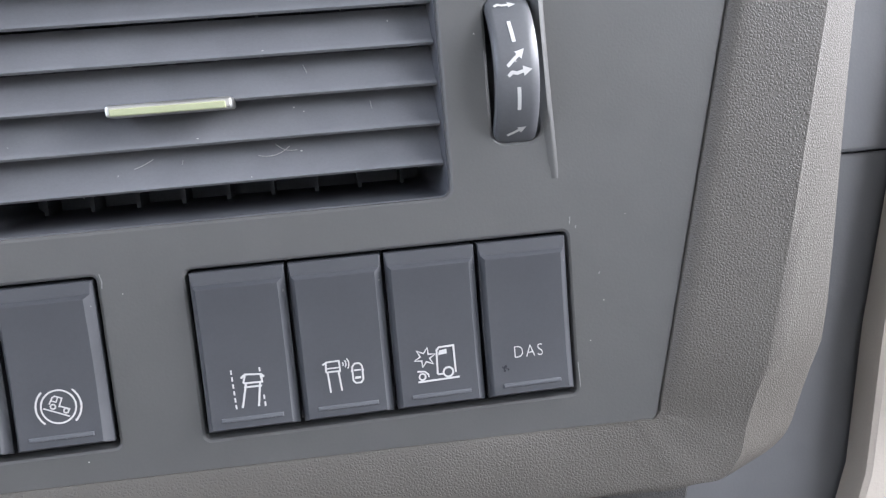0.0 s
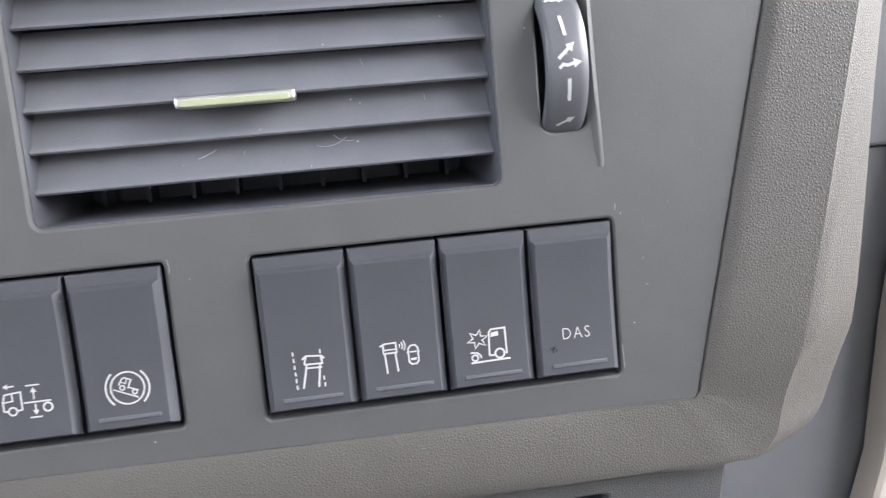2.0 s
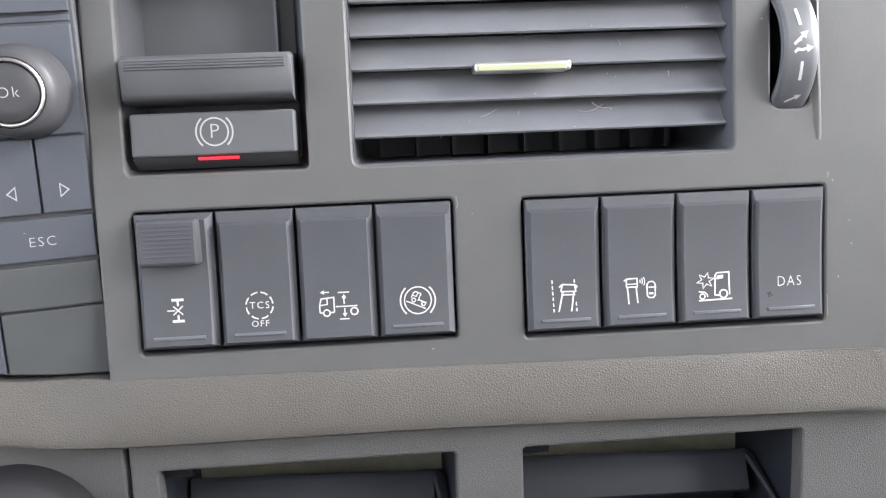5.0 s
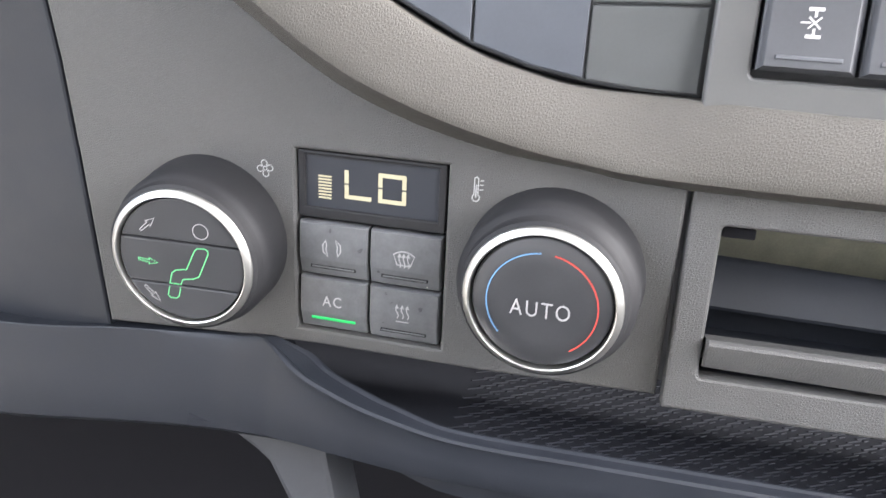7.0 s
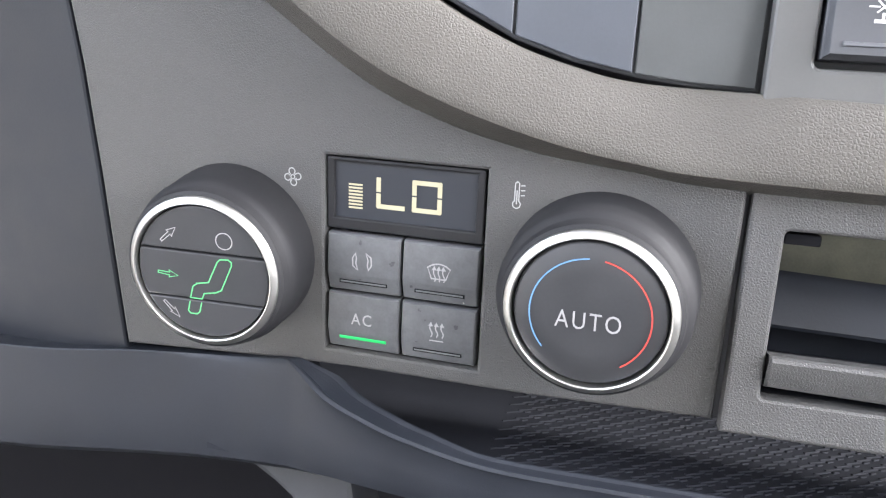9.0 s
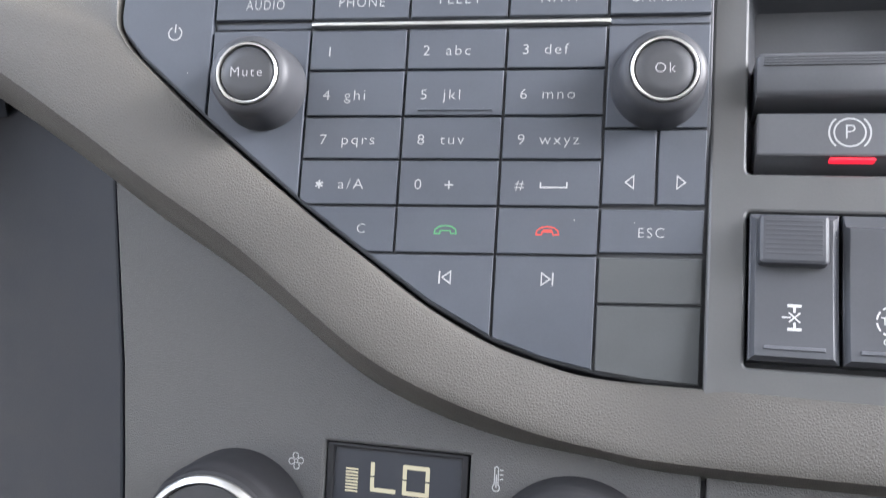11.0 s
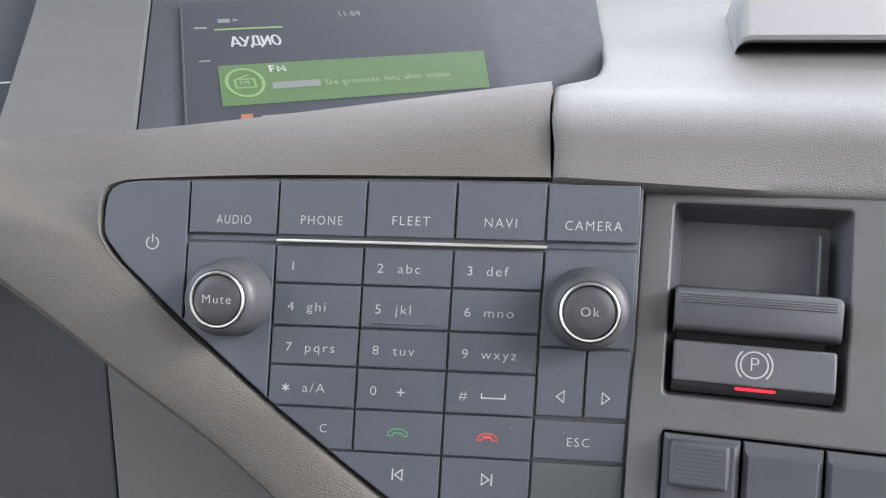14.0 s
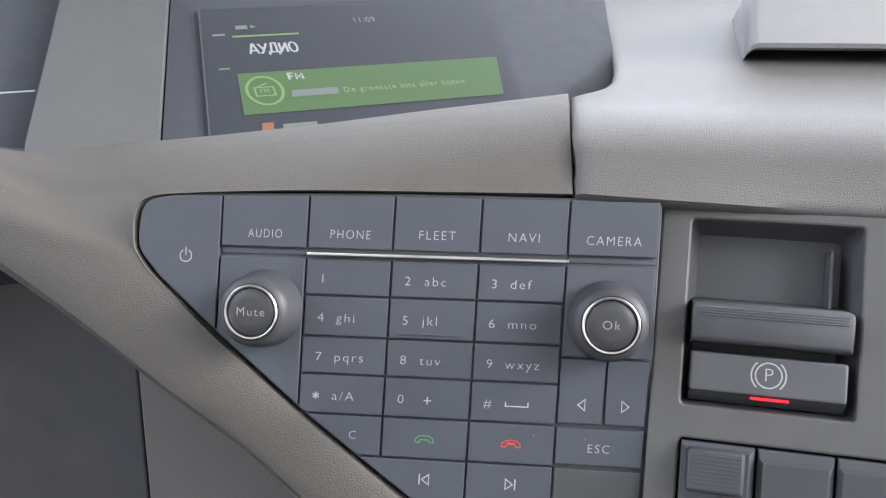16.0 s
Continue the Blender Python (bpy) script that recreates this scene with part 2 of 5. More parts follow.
def slab(bm, pts, mp, d0, d1, b=0.0005):
    """A plate of the outline pts from depth d0 to its face at d1, with a rounded front edge b."""
    p = ccw(pts)
    rows = [ring(bm, p, mp, d0), ring(bm, p, mp, d1 - b), ring(bm, inset(p, 0.3 * b), mp, d1 - 0.3 * b), ring(bm, inset(p, b), mp, d1)]
    for r, s in zip(rows, rows[1:]):
        bridge(bm, r, s)
    for cap in (rows[-1], rows[0][::-1]):
        bm.faces.new(cap).material_index = 1
    return bm


def slab_part(name, pts, mp, d0, d1, mat, parent, b=0.0005, label=""):
    return part(name, slab(bmesh.new(), pts, mp, d0, d1, b), mat, parent, label)


def box_pts(x0, z0, x1, z1):
    return [(x0, z0), (x1, z0), (x1, z1), (x0, z1)]


def plate(bm, outer, holes, mp, d, deep, lip=0.0008):
    """A panel with openings through it: face at d, sides going back by deep, opening edges rounded by lip."""
    edges = []
    loops = [(ccw(outer), 1)] + [(ccw(h), -1) for h in holes]
    for p, s in loops:
        face = ring(bm, inset(p, s * lip), mp, d)
        mid = ring(bm, inset(p, s * lip * 0.3), mp, d - lip * 0.35)
        side = ring(bm, p, mp, d - lip)
        back = ring(bm, p, mp, d - deep)
        bridge(bm, face, mid), bridge(bm, mid, side), bridge(bm, side, back)
        for i in range(len(face)):
            edges.append(bm.edges.get((face[i], face[(i + 1) % len(face)])))
    for f in bmesh.ops.triangle_fill(bm, use_beauty=True, use_dissolve=False, edges=edges)["geom"]:
        if isinstance(f, bmesh.types.BMFace):
            f.material_index = 1
    return bm


def cavity(bm, pts, mp, d0, d1, shrink=0.0, shift=(0, 0)):
    """The inside of a recess: walls from the opening back to a floor."""
    p = ccw(pts)
    mx, mz = sum(x for x, z in p) / len(p), sum(z for x, z in p) / len(p)
    wx, wz = max(x for x, z in p) - mx, max(z for x, z in p) - mz
    q = [(mx + (x - mx) * (1 - shrink / wx) + shift[0], mz + (z - mz) * (1 - shrink / wz) + shift[1]) for x, z in p]
    a, b = ring(bm, p, mp, d0), ring(bm, q, mp, d1)
    c = ring(bm, inset(p, -0.001), mp, d0)
    e = ring(bm, inset(q, -0.001), mp, d1 - 0.001)
    bridge(bm, a, b), bridge(bm, c, a), bridge(bm, c, e)
    bm.faces.new(b)
    bm.faces.new(e)
    return bm


def lathe(bm, prof, centre, axis, n=56, cap=True):
    """A turned body: prof is (radius, distance along axis) from the base to the middle of its face."""
    w = Vector(axis).normalized()
    u = w.cross(Vector((0, 0, 1))).normalized()
    v = w.cross(u).normalized()
    rows = []
    for r, h in prof:
        rows.append([bm.verts.new(Vector(centre) + w * h + (u * math.cos(a) + v * math.sin(a)) * r) for a in [2 * math.pi * i / n for i in range(n)]])
    for a, b in zip(rows, rows[1:]):
        bridge(bm, a, b)
    if cap:
        bm.faces.new(rows[-1])
    return bm


def disc_map(centre, axis, tip=0.0):
    """A flat map on a disc: x to the right, z up, d out along its axis. tip: degrees by which it turns on itself."""
    w = Vector(axis).normalized()
    u = Vector((0, 0, 1)).cross(w)
    u = -u.normalized() if u.x < 0 else u.normalized()
    v = w.cross(u)
    v = -v if v.z < 0 else v
    c, s = math.cos(radians(tip)), math.sin(radians(tip))
    return lambda x, z, d=0.0: Vector(centre) + (u * c + v * s) * x + (v * c - u * s) * z + w * d


def at(mp, cx, cz, k=0.001):
    """The map mp about (cx, cz), in millimetres."""
    return lambda x, z, d=0.0: mp(cx + x * k, cz + z * k, d)


def stroke(bm, pts, w, mp, d, closed=False):
    n, left, right = len(pts), [], []
    pts = [Vector(p) for p in pts]
    for i in range(n):
        a = pts[i - 1] if (i or closed) else None
        c = pts[(i + 1) % n] if (i < n - 1 or closed) else None
        u = (pts[i] - a).normalized() if a is not None else (c - pts[i]).normalized()
        v = (c - pts[i]).normalized() if c is not None else u
        nu, nv = Vector((-u.y, u.x)), Vector((-v.y, v.x))
        m = nu + nv
        m = m / max(0.5, m.dot(nu)) if m.length > 1e-5 else nu
        left.append(bm.verts.new(mp(*(pts[i] + m * w / 2), d)))
        right.append(bm.verts.new(mp(*(pts[i] - m * w / 2), d)))
    bridge(bm, left, right, closed)


def arc(cx, cz, r, a0, a1, n=20, rz=None):
    return [(cx + r * math.cos(radians(a0 + (a1 - a0) * i / n)), cz + (rz or r) * math.sin(radians(a0 + (a1 - a0) * i / n))) for i in range(n + 1)]


def fill(bm, pts, mp, d):
    bm.faces.new([bm.verts.new(mp(x, z, d)) for x, z in pts])


def letters(bm, text, high, mp, d, wide=1.0, align="CENTER", weight=-0.013):
    """Text of that capital height in the map's units, about its origin."""
    cu = bpy.data.curves.new("letters", "FONT")
    cu.body, cu.size, cu.resolution_u, cu.space_character = text, high / 0.7, 3, 1.22
    cu.offset = (weight if high > 2.2 else 0.0) * cu.size
    cu.align_x, cu.align_y = align, "CENTER"
    ob = new("letters", cu)
    bpy.context.view_layer.update()
    me = bpy.data.meshes.new_from_object(ob.evaluated_get(bpy.context.evaluated_depsgraph_get()))
    vs = [bm.verts.new(mp(v.co.x * wide, v.co.y, d)) for v in me.vertices]
    for p in me.polygons:
        try:
            bm.faces.new([vs[i] for i in p.vertices])
        except ValueError:
            pass
    bpy.data.objects.remove(ob)
    bpy.data.curves.remove(cu)
    bpy.data.meshes.remove(me)


INK = 0.00015


def spline(rows, sub):
    """Catmull-Rom through equal-length rows of numbers."""
    a = np.array(rows, float)
    a = np.vstack([2 * a[0] - a[1], a, 2 * a[-1] - a[-2]])
    out = []
    for i in range(1, len(a) - 2):
        for k in range(sub):
            t = k / sub
            p0, p1, p2, p3 = a[i - 1:i + 3]
            out.append(0.5 * (2 * p1 + (p2 - p0) * t + (2 * p0 - 5 * p1 + 4 * p2 - p3) * t * t + (3 * p1 - p0 - 3 * p2 + p3) * t ** 3))
    out.append(a[-2])
    return out


def loft(bm, sections, closed=False):
    rows = [[bm.verts.new(p) for p in s] for s in sections]
    for a, b in zip(rows, rows[1:]):
        bridge(bm, a, b, closed)
    return bm


def boxed(bm, lo, hi):
    x0, y0, z0 = lo
    x1, y1, z1 = hi
    v = [bm.verts.new(p) for p in ((x0, y0, z0), (x1, y0, z0), (x1, y1, z0), (x0, y1, z0), (x0, y0, z1), (x1, y0, z1), (x1, y1, z1), (x0, y1, z1))]
    for f in ((0, 3, 2, 1), (4, 5, 6, 7), (0, 1, 5, 4), (1, 2, 6, 5), (2, 3, 7, 6), (3, 0, 4, 7)):
        bm.faces.new([v[i] for i in f])
    return bm


# ---- the cab's shell ----
def shell():
    # unseen shell: pale walls bounce light forward, the grey ceiling holds it back
    single("floor", boxed(bmesh.new(), (-1.25, -1.95, 0.0), (1.25, 0.95, 0.05)), FLOORM, "black rubber floor of the cab", "floor")
    single("ceiling", boxed(bmesh.new(), (-1.25, -1.95, 2.05), (1.25, 0.95, 2.1)), HEADLINING, "unseen cab ceiling, grey to weaken light from above", "ceiling")
    single("wall_rear", boxed(bmesh.new(), (-1.25, -1.95, 0.05), (1.25, -1.9, 2.05)), BEIGE, "unseen rear wall of the cab, pale to bounce light", "wall")
    single("wall_front", boxed(bmesh.new(), (-1.25, 0.85, 0.05), (1.25, 0.9, 1.2)), GREYSIDE, "grey plastic wall below the windscreen", "wall")
    single("wall_front_top", boxed(bmesh.new(), (-1.25, 0.85, 1.95), (1.25, 0.9, 2.05)), BEIGE, "beige header above the windscreen", "wall")
    for s, nm in ((-1, "wall_driver"), (1, "wall_passenger")):
        bm = bmesh.new()
        xa, xb = sorted((s * 1.2, s * 1.25))
        boxed(bm, (xa, -1.9, 0.05), (xb, 0.85, 1.0))
        boxed(bm, (xa, -1.9, 1.8), (xb, 0.85, 2.05))
        boxed(bm, (xa, -1.9, 1.0), (xb, -1.38, 1.8))
        boxed(bm, (xa, 0.50, 1.0), (xb, 0.85, 1.8))
        single(nm, bm, BEIGE, "beige lined cab side wall with a window opening", "wall")


shell()


# ---- the soft trim round the panels ----
def soft_trim():
    # inner x, inner z, outer x, y, z, bulge (y, z), roll (x, y, z)
    st = [
        (-0.1624, 0.9373, -0.1762, 0.0790, 0.9878, -0.0115, 0.0092, 0, 0.02, -0.012),
        (-0.2000, 0.9352, -0.2314, 0.0700, 0.9770, -0.0103, 0.0086, 0, 0.02, -0.012),
        (-0.2450, 0.9325, -0.2906, 0.0620, 0.9658, -0.0085, 0.0078, 0, 0.02, -0.012),
        (-0.2820, 0.9290, -0.352, 0.0530, 0.9552, -0.008, 0.0075, 0, 0.02, -0.012),
        (-0.2952, 0.9266, -0.425, 0.0400, 0.9480, -0.005, 0.007, -0.004, 0.02, -0.010),
        (-0.2992, 0.9215, -0.470, 0.0000, 0.9550, -0.0025, 0.002, -0.01, 0.02, -0.004),
        (-0.2992, 0.9122, -0.455, -0.0350, 0.9580, -0.0025, 0.0, -0.008, 0.02, -0.004),
        (-0.2972, 0.9076, -0.405, -0.0430, 0.9345, -0.0025, 0.0, -0.004, 0.02, -0.006),
        (-0.2917, 0.9015, -0.362, -0.0350, 0.9070, -0.0025, 0.0, -0.004, 0.02, -0.006),
        (-0.2701, 0.8834, -0.3325, -0.0290, 0.8890, -0.002, 0.0, -0.004, 0.02, -0.006),
        (-0.2421, 0.8623, -0.2960, -0.0212, 0.8650, -0.002, 0.0, -0.004, 0.02, -0.006),
        (-0.2236, 0.8497, -0.2616, -0.0143, 0.8450, -0.002, 0.0, -0.003, 0.018, -0.006),
        (-0.2061, 0.8381, -0.2285, -0.0080, 0.8220, -0.002, 0.0, -0.003, 0.016, -0.005),
        (-0.1894, 0.8299, -0.2070, -0.0050, 0.8120, -0.002, 0.0, -0.002, 0.016, -0.005),
        (-0.1762, 0.8259, -0.1830, -0.0020, 0.8057, -0.002, 0.0, -0.001, 0.014, -0.004),
        (-0.1621, 0.8233, -0.1616, 0.0000, 0.8028, -0.002, 0.0, 0, 0.014, -0.003),
        (-0.1345, 0.8226, -0.1350, -0.0005, 0.8008, -0.002, 0.0, 0, 0.012, -0.003),
        (-0.0400, 0.8210, -0.0395, -0.0005, 0.8003, -0.002, 0.0, 0, 0.012, -0.003),
        (0.0660, 0.8192, 0.0700, -0.0005, 0.7978, -0.002, 0.0, 0.001, 0.014, -0.003),
        (0.0815, 0.8189, 0.0980, -0.0005, 0.7985, -0.0035, 0.0, 0.005, 0.016, -0.004),
        (0.0868, 0.8200, 0.1095, -0.0005, 0.8035, -0.003, 0.0, 0.0190, 0.016, -0.004),
        (0.0897, 0.8320, 0.1155, -0.0005, 0.8300, -0.0025, 0.0, 0.0210, 0.012, 0.0),
        (0.1110, 0.9290, 0.1342, -0.0005, 0.9260, -0.0025, 0.0, 0.0142, 0.012, 0.0),
        (0.1290, 1.0100, 0.1517, 0.0000, 1.0050, -0.0025, 0.0, 0.0142, 0.012, 0.0),
    ]
    swell = ((0, 0.035, 0.08, 0.16, 0.28, 0.42, 0.56, 0.7, 0.82, 0.91, 0.965, 1), (0, 0.12, 0.26, 0.48, 0.75, 0.95, 1.0, 0.95, 0.8, 0.58, 0.33, 0))
    secs = []
    for r in spline(st, 7):
        ix, iz, ox, oy, oz, by, bz, rx, ry, rz = r
        iy = A2 * ix + B2 * iz + C2 if ix < -0.15 else (0.0 if ix > -0.132 else (A2 * ix + B2 * iz + C2) * (-0.132 - ix) / 0.018)
        a, o = Vector((ix, iy, iz)), Vector((ox, oy, oz))
        low = min(1.0, max(0.0, (0.948 - oz) / 0.075)) * min(1.0, max(0.0, (0.09 - ix) / 0.015))
        o -= Vector((rx, 0, rz)) * (0.8 * low)
        keen = max(min(1.0, max(0.0, (ix - 0.066) / 0.02)), 0.6 * low)
        strip = min(1.0, max(0.0, (ix - 0.04) / 0.045))
        bul, rol = Vector((0, by, bz)), Vector((rx, ry, rz))
        bevel = min(1.0, max(0.0, (iz - 0.8200) / 0.012)) * strip
        edge = o + bul * (0.1 * strip + 0.7 * bevel)
        near = min(1.0, 0.035 / (o - a).length)
        sec = [a + Vector((0, 0.012, 0)), a + Vector((0, 0.0012, 0)), a + Vector((0, -0.0004, 0)) + (o - a) * 0.012 * near]
        for w, k in ((0.035, 0.12), (0.08, 0.26), (0.16, 0.48), (0.28, 0.75), (0.42, 0.95), (0.56, 1.0), (0.7, 0.95), (0.82, 0.8), (0.91, 0.58), (0.965, 0.33)):
            w = w * (near + (1 - near) * w)
            k = float(np.interp(w, swell[0], swell[1]))
            sec.append(a + (o - a) * w + bul * (k ** (1 - 0.75 * keen) * (1 - strip) + 0.1 * strip + 0.7 * bevel * min(1.0, w / 0.10)))
        for k, back in ((0.0, 0.0), (0.28, 0.09 + 0.13 * keen), (0.55, 0.24 + 0.22 * keen), (0.8, 0.5 + 0.2 * keen), (1.0, 1.0)):
            back = back * (1 - strip) + k ** 1.08 * strip
            sec.append(edge + Vector((rol.x * k, rol.y * back + 0.0004 * (1 - strip), rol.z * k)))
        sec.append(edge + Vector((rol.x * 0.9, rol.y * 3.0, rol.z * 1.0)))
        secs.append(sec)
    return single("dash_trim", loft(bmesh.new(), [[p + Vector((0.0006, 0.008, -0.006)) for p in secs[0]]] + secs), TRIM, "warm grey grained soft trim framing the dashboard panels", "dashboard trim", sharp=30)


soft_trim()


def dash_top():
    prof = [(0.010, 0.9352), (0.0012, 0.9362), (-0.0004, 0.9378), (0.0004, 0.9410), (0.0035, 0.9480), (0.0095, 0.9565), (0.0200, 0.9655), (0.034, 0.9735), (0.052, 0.9812), (0.075, 0.9905), (0.10, 1.0015), (0.13, 1.016),
            (0.17, 1.036), (0.22, 1.063), (0.28, 1.100), (0.36, 1.160), (0.50, 1.270), (0.84, 1.42)]
    prof = prof[:4] + [tuple(p) for p in spline(prof[3:], 4)][1:]
    edge = [(0, 0.0022), (0.004, 0.0014), (0.0108, -0.0011), (0.040, -0.0062), (0.0767, -0.0112), (0.086, -0.0062), (0.0976, -0.0005), (0.112, 0.0024), (0.141, 0.0015), (0.1585, -0.0001), (0.2276, -0.0089), (0.259, -0.0142), (0.329, -0.0284), (0.5, -0.06), (0.84, -0.1)]
    secs = []
    for x in [-0.1642, -0.1636, -0.162, -0.158, -0.15, -0.142, -0.138, -0.134, -0.130, -0.126, -0.122, -0.118, -0.114, -0.110, -0.106, -0.10, -0.095, -0.09, -0.085] + [-0.08 + 0.02 * i for i in range(10)] + [0.118, 0.126, 0.134, 0.16, 0.2, 0.3, 0.5, 0.8, 1.19]:
        s = []
        # follows the radio's face, then bends softly onto the plane of the panels
        face = A2 * x + B2 * 0.937 + C2 + 0.0009
        off = (face - math.sqrt(face * face + 0.0022 ** 2)) / 2
        pinch = 0.0010 if x < -0.164 else (0.0004 if x < -0.1635 else 0.0)
        for y, z in prof:
            fade = max(0.0, 1 - y / 0.06)
            lean = float(np.interp(y, [e[0] for e in edge], [e[1] for e in edge]))
            step = 0.105 * min(1.0, max(0.0, (x - 0.118) / 0.016))
            y = y + step * max(0.0, 1 - y / 0.30)
            s.append(Vector((x + lean * max(0.0, min(1.0, (-0.10 - x) / 0.06)), y + off * fade + pinch, z - pinch)))
        secs.append(s)
    first = [p + Vector((0.0005, 0.01, -0.008)) for p in secs[0]]
    return single("dash_top", loft(bmesh.new(), [first] + secs), TOP, "light grey grained sloping dashboard top", "dashboard top", sharp=60)


dash_top()


# ---- the flat panel with its openings ----
VENT_BOX = (-0.0662, 0.8777, 0.0402, 0.9313)
PARK_BOX = (-0.1266, 0.8777, -0.0784, 0.9335)
BANK_A = (-0.1264, 0.8285, -0.0397, 0.8677)
BANK_B = (-0.0206, 0.8275, 0.0668, 0.8670)
WHEEL_BOX = (0.0510, 0.8888, 0.0622, 0.9213)


def control_panel():
    outer = [(-0.1357, 0.8205), (0.0, 0.8185), (0.0866, 0.8172), (0.1128, 0.9368), (-0.1357, 0.9372)]
    holes = [rrect(*VENT_BOX, 0.0022), rrect(*PARK_BOX, 0.0014), rrect(*BANK_A, 0.0012), rrect(*BANK_B, 0.0012), rrect(*WHEEL_BOX, 0.003)]
    bm = plate(bmesh.new(), outer, holes, M1, 0.0, 0.004)
    panel = single("control_panel", bm, PANEL, "matt dark grey plastic dashboard panel with openings", "dashboard panel")
    for pts in ([(0.0676, 0.8688), (0.0678, 0.8704)], [(0.0690, 0.8676), (0.0691, 0.8683)], [(-0.0388, 0.8682), (-0.0384, 0.8664), (-0.0386, 0.8650)], [(0.0676, 0.8352), (0.0679, 0.8290)], [(0.0740, 0.8560), (0.0742, 0.8566)]):
        bm = bmesh.new()
        stroke(bm, pts, 0.00018, M1, 0.00006)
        scratch = part("scratch", bm, SCUFF, None, "fine pale scratch")
        scratch.parent = panel


control_panel()


# ---- icons, drawn in millimetres ----
def truck_side(bm, mp, k=1.0, w=0.42, ox=0.0, oz=0.0):
    f = lambda pts: [(ox + x * k, oz + z * k) for x, z in pts]
    stroke(bm, f([(-2.4, -1.6), (-2.4, 0.6), (-1.9, 2.3), (1.6, 2.6), (1.6, -1.6)]), w, mp, INK)
    stroke(bm, f([(-2.4, -1.6), (-1.5, -1.6)]), w, mp, INK)
    stroke(bm, f(arc(-0.5, -1.7, 0.9, 0, 342, 18)), w, mp, INK, True)
    stroke(bm, f([(0.5, -1.6), (1.6, -1.6)]), w, mp, INK)
    stroke(bm, f([(-2.2, 0.5), (-0.3, 0.7), (-0.3, 2.2)]), w * 0.9, mp, INK)


def icon_axle(bm, mp):
    mp = at(mp, -0.2, 0.7, 0.8)
    for s in (1, -1):
        fill(bm, [(-2.0, s * 3.6 - 0.45), (2.0, s * 3.6 - 0.45), (2.0, s * 3.6 + 0.45), (-2.0, s * 3.6 + 0.45)], mp, INK)
        stroke(bm, [(0, s * 3.2), (0, s * 1.5)], 0.7, mp, INK)
    stroke(bm, [(-1.6, 1.5), (1.6, -1.5)], 0.45, mp, INK)
    stroke(bm, [(-1.6, -1.5), (1.6, 1.5)], 0.45, mp, INK + 2e-5)
    stroke(bm, [(-3.6, 0.0), (-1.0, 0.0)], 0.42, mp, INK)


def icon_tcs(bm, mp):
    for i in range(8):
        stroke(bm, arc(0, 0.9, 3.6, i * 45 + 6, i * 45 + 38, 6), 0.42, mp, INK)
    letters(bm, "TCS", 1.9, at(mp, 0, 0.9, 1), INK)
    letters(bm, "OFF", 1.7, at(mp, 0, -4.1, 1), INK)


def icon_suspension(bm, mp):
    truck_side(bm, mp, 0.98, 0.38, -3.0, -0.5)
    stroke(bm, [(-1.0, -0.55), (4.9, -0.55)], 0.36, mp, INK)
    stroke(bm, arc(4.0, -2.0, 0.95, 0, 342, 18), 0.42, mp, INK, True)
    stroke(bm, [(-0.2, 3.3), (2.8, 3.3)], 0.34, mp, INK)
    stroke(bm, [(1.3, 0.1), (1.3, 2.0)], 0.34, mp, INK)
    fill(bm, [(0.6, 1.7), (2.0, 1.7), (1.3, 2.8)], mp, INK + 2e-5)
    stroke(bm, [(0.0, -4.0), (2.6, -4.0)], 0.34, mp, INK)
    stroke(bm, [(1.4, -1.0), (1.4, -2.6)], 0.34, mp, INK)
    fill(bm, [(0.7, -2.4), (2.1, -2.4), (1.4, -3.5)], mp, INK + 2e-5)
    stroke(bm, [(-2.6, 3.5), (-4.3, 3.5)], 0.36, mp, INK)
    fill(bm, [(-4.0, 4.1), (-4.0, 2.9), (-5.1, 3.5)], mp, INK + 2e-5)


def icon_slope(bm, mp):
    stroke(bm, arc(0, 0, 3.7, 0, 350, 36), 0.38, mp, INK, True)
    stroke(bm, arc(0, 0, 4.8, -48, 48, 14), 0.42, mp, INK)
    stroke(bm, arc(0, 0, 4.8, 132, 228, 14), 0.42, mp, INK)
    c, s = math.cos(radians(-24)), math.sin(radians(-24))
    tilt = lambda x, z, d=0.0: mp(x * c - z * s, x * s + z * c, d)
    stroke(bm, [(-2.0, -0.1), (-1.9, 1.5), (-1.5, 2.0), (0.1, 2.0), (0.1, -0.1)], 0.32, tilt, INK)
    stroke(bm, [(-1.8, 0.8), (-0.8, 0.8), (-0.8, 1.8)], 0.26, tilt, INK + 1e-5)
    stroke(bm, [(0.1, 0.2), (2.5, 0.2)], 0.32, tilt, INK + 2e-5)
    for u in (-1.1, 1.8):
        stroke(bm, arc(u, -0.35, 0.52, 0, 340, 14), 0.3, tilt, INK + 3e-5, True)
    stroke(bm, [(-2.9, -1.35), (2.9, -1.35)], 0.32, tilt, INK)


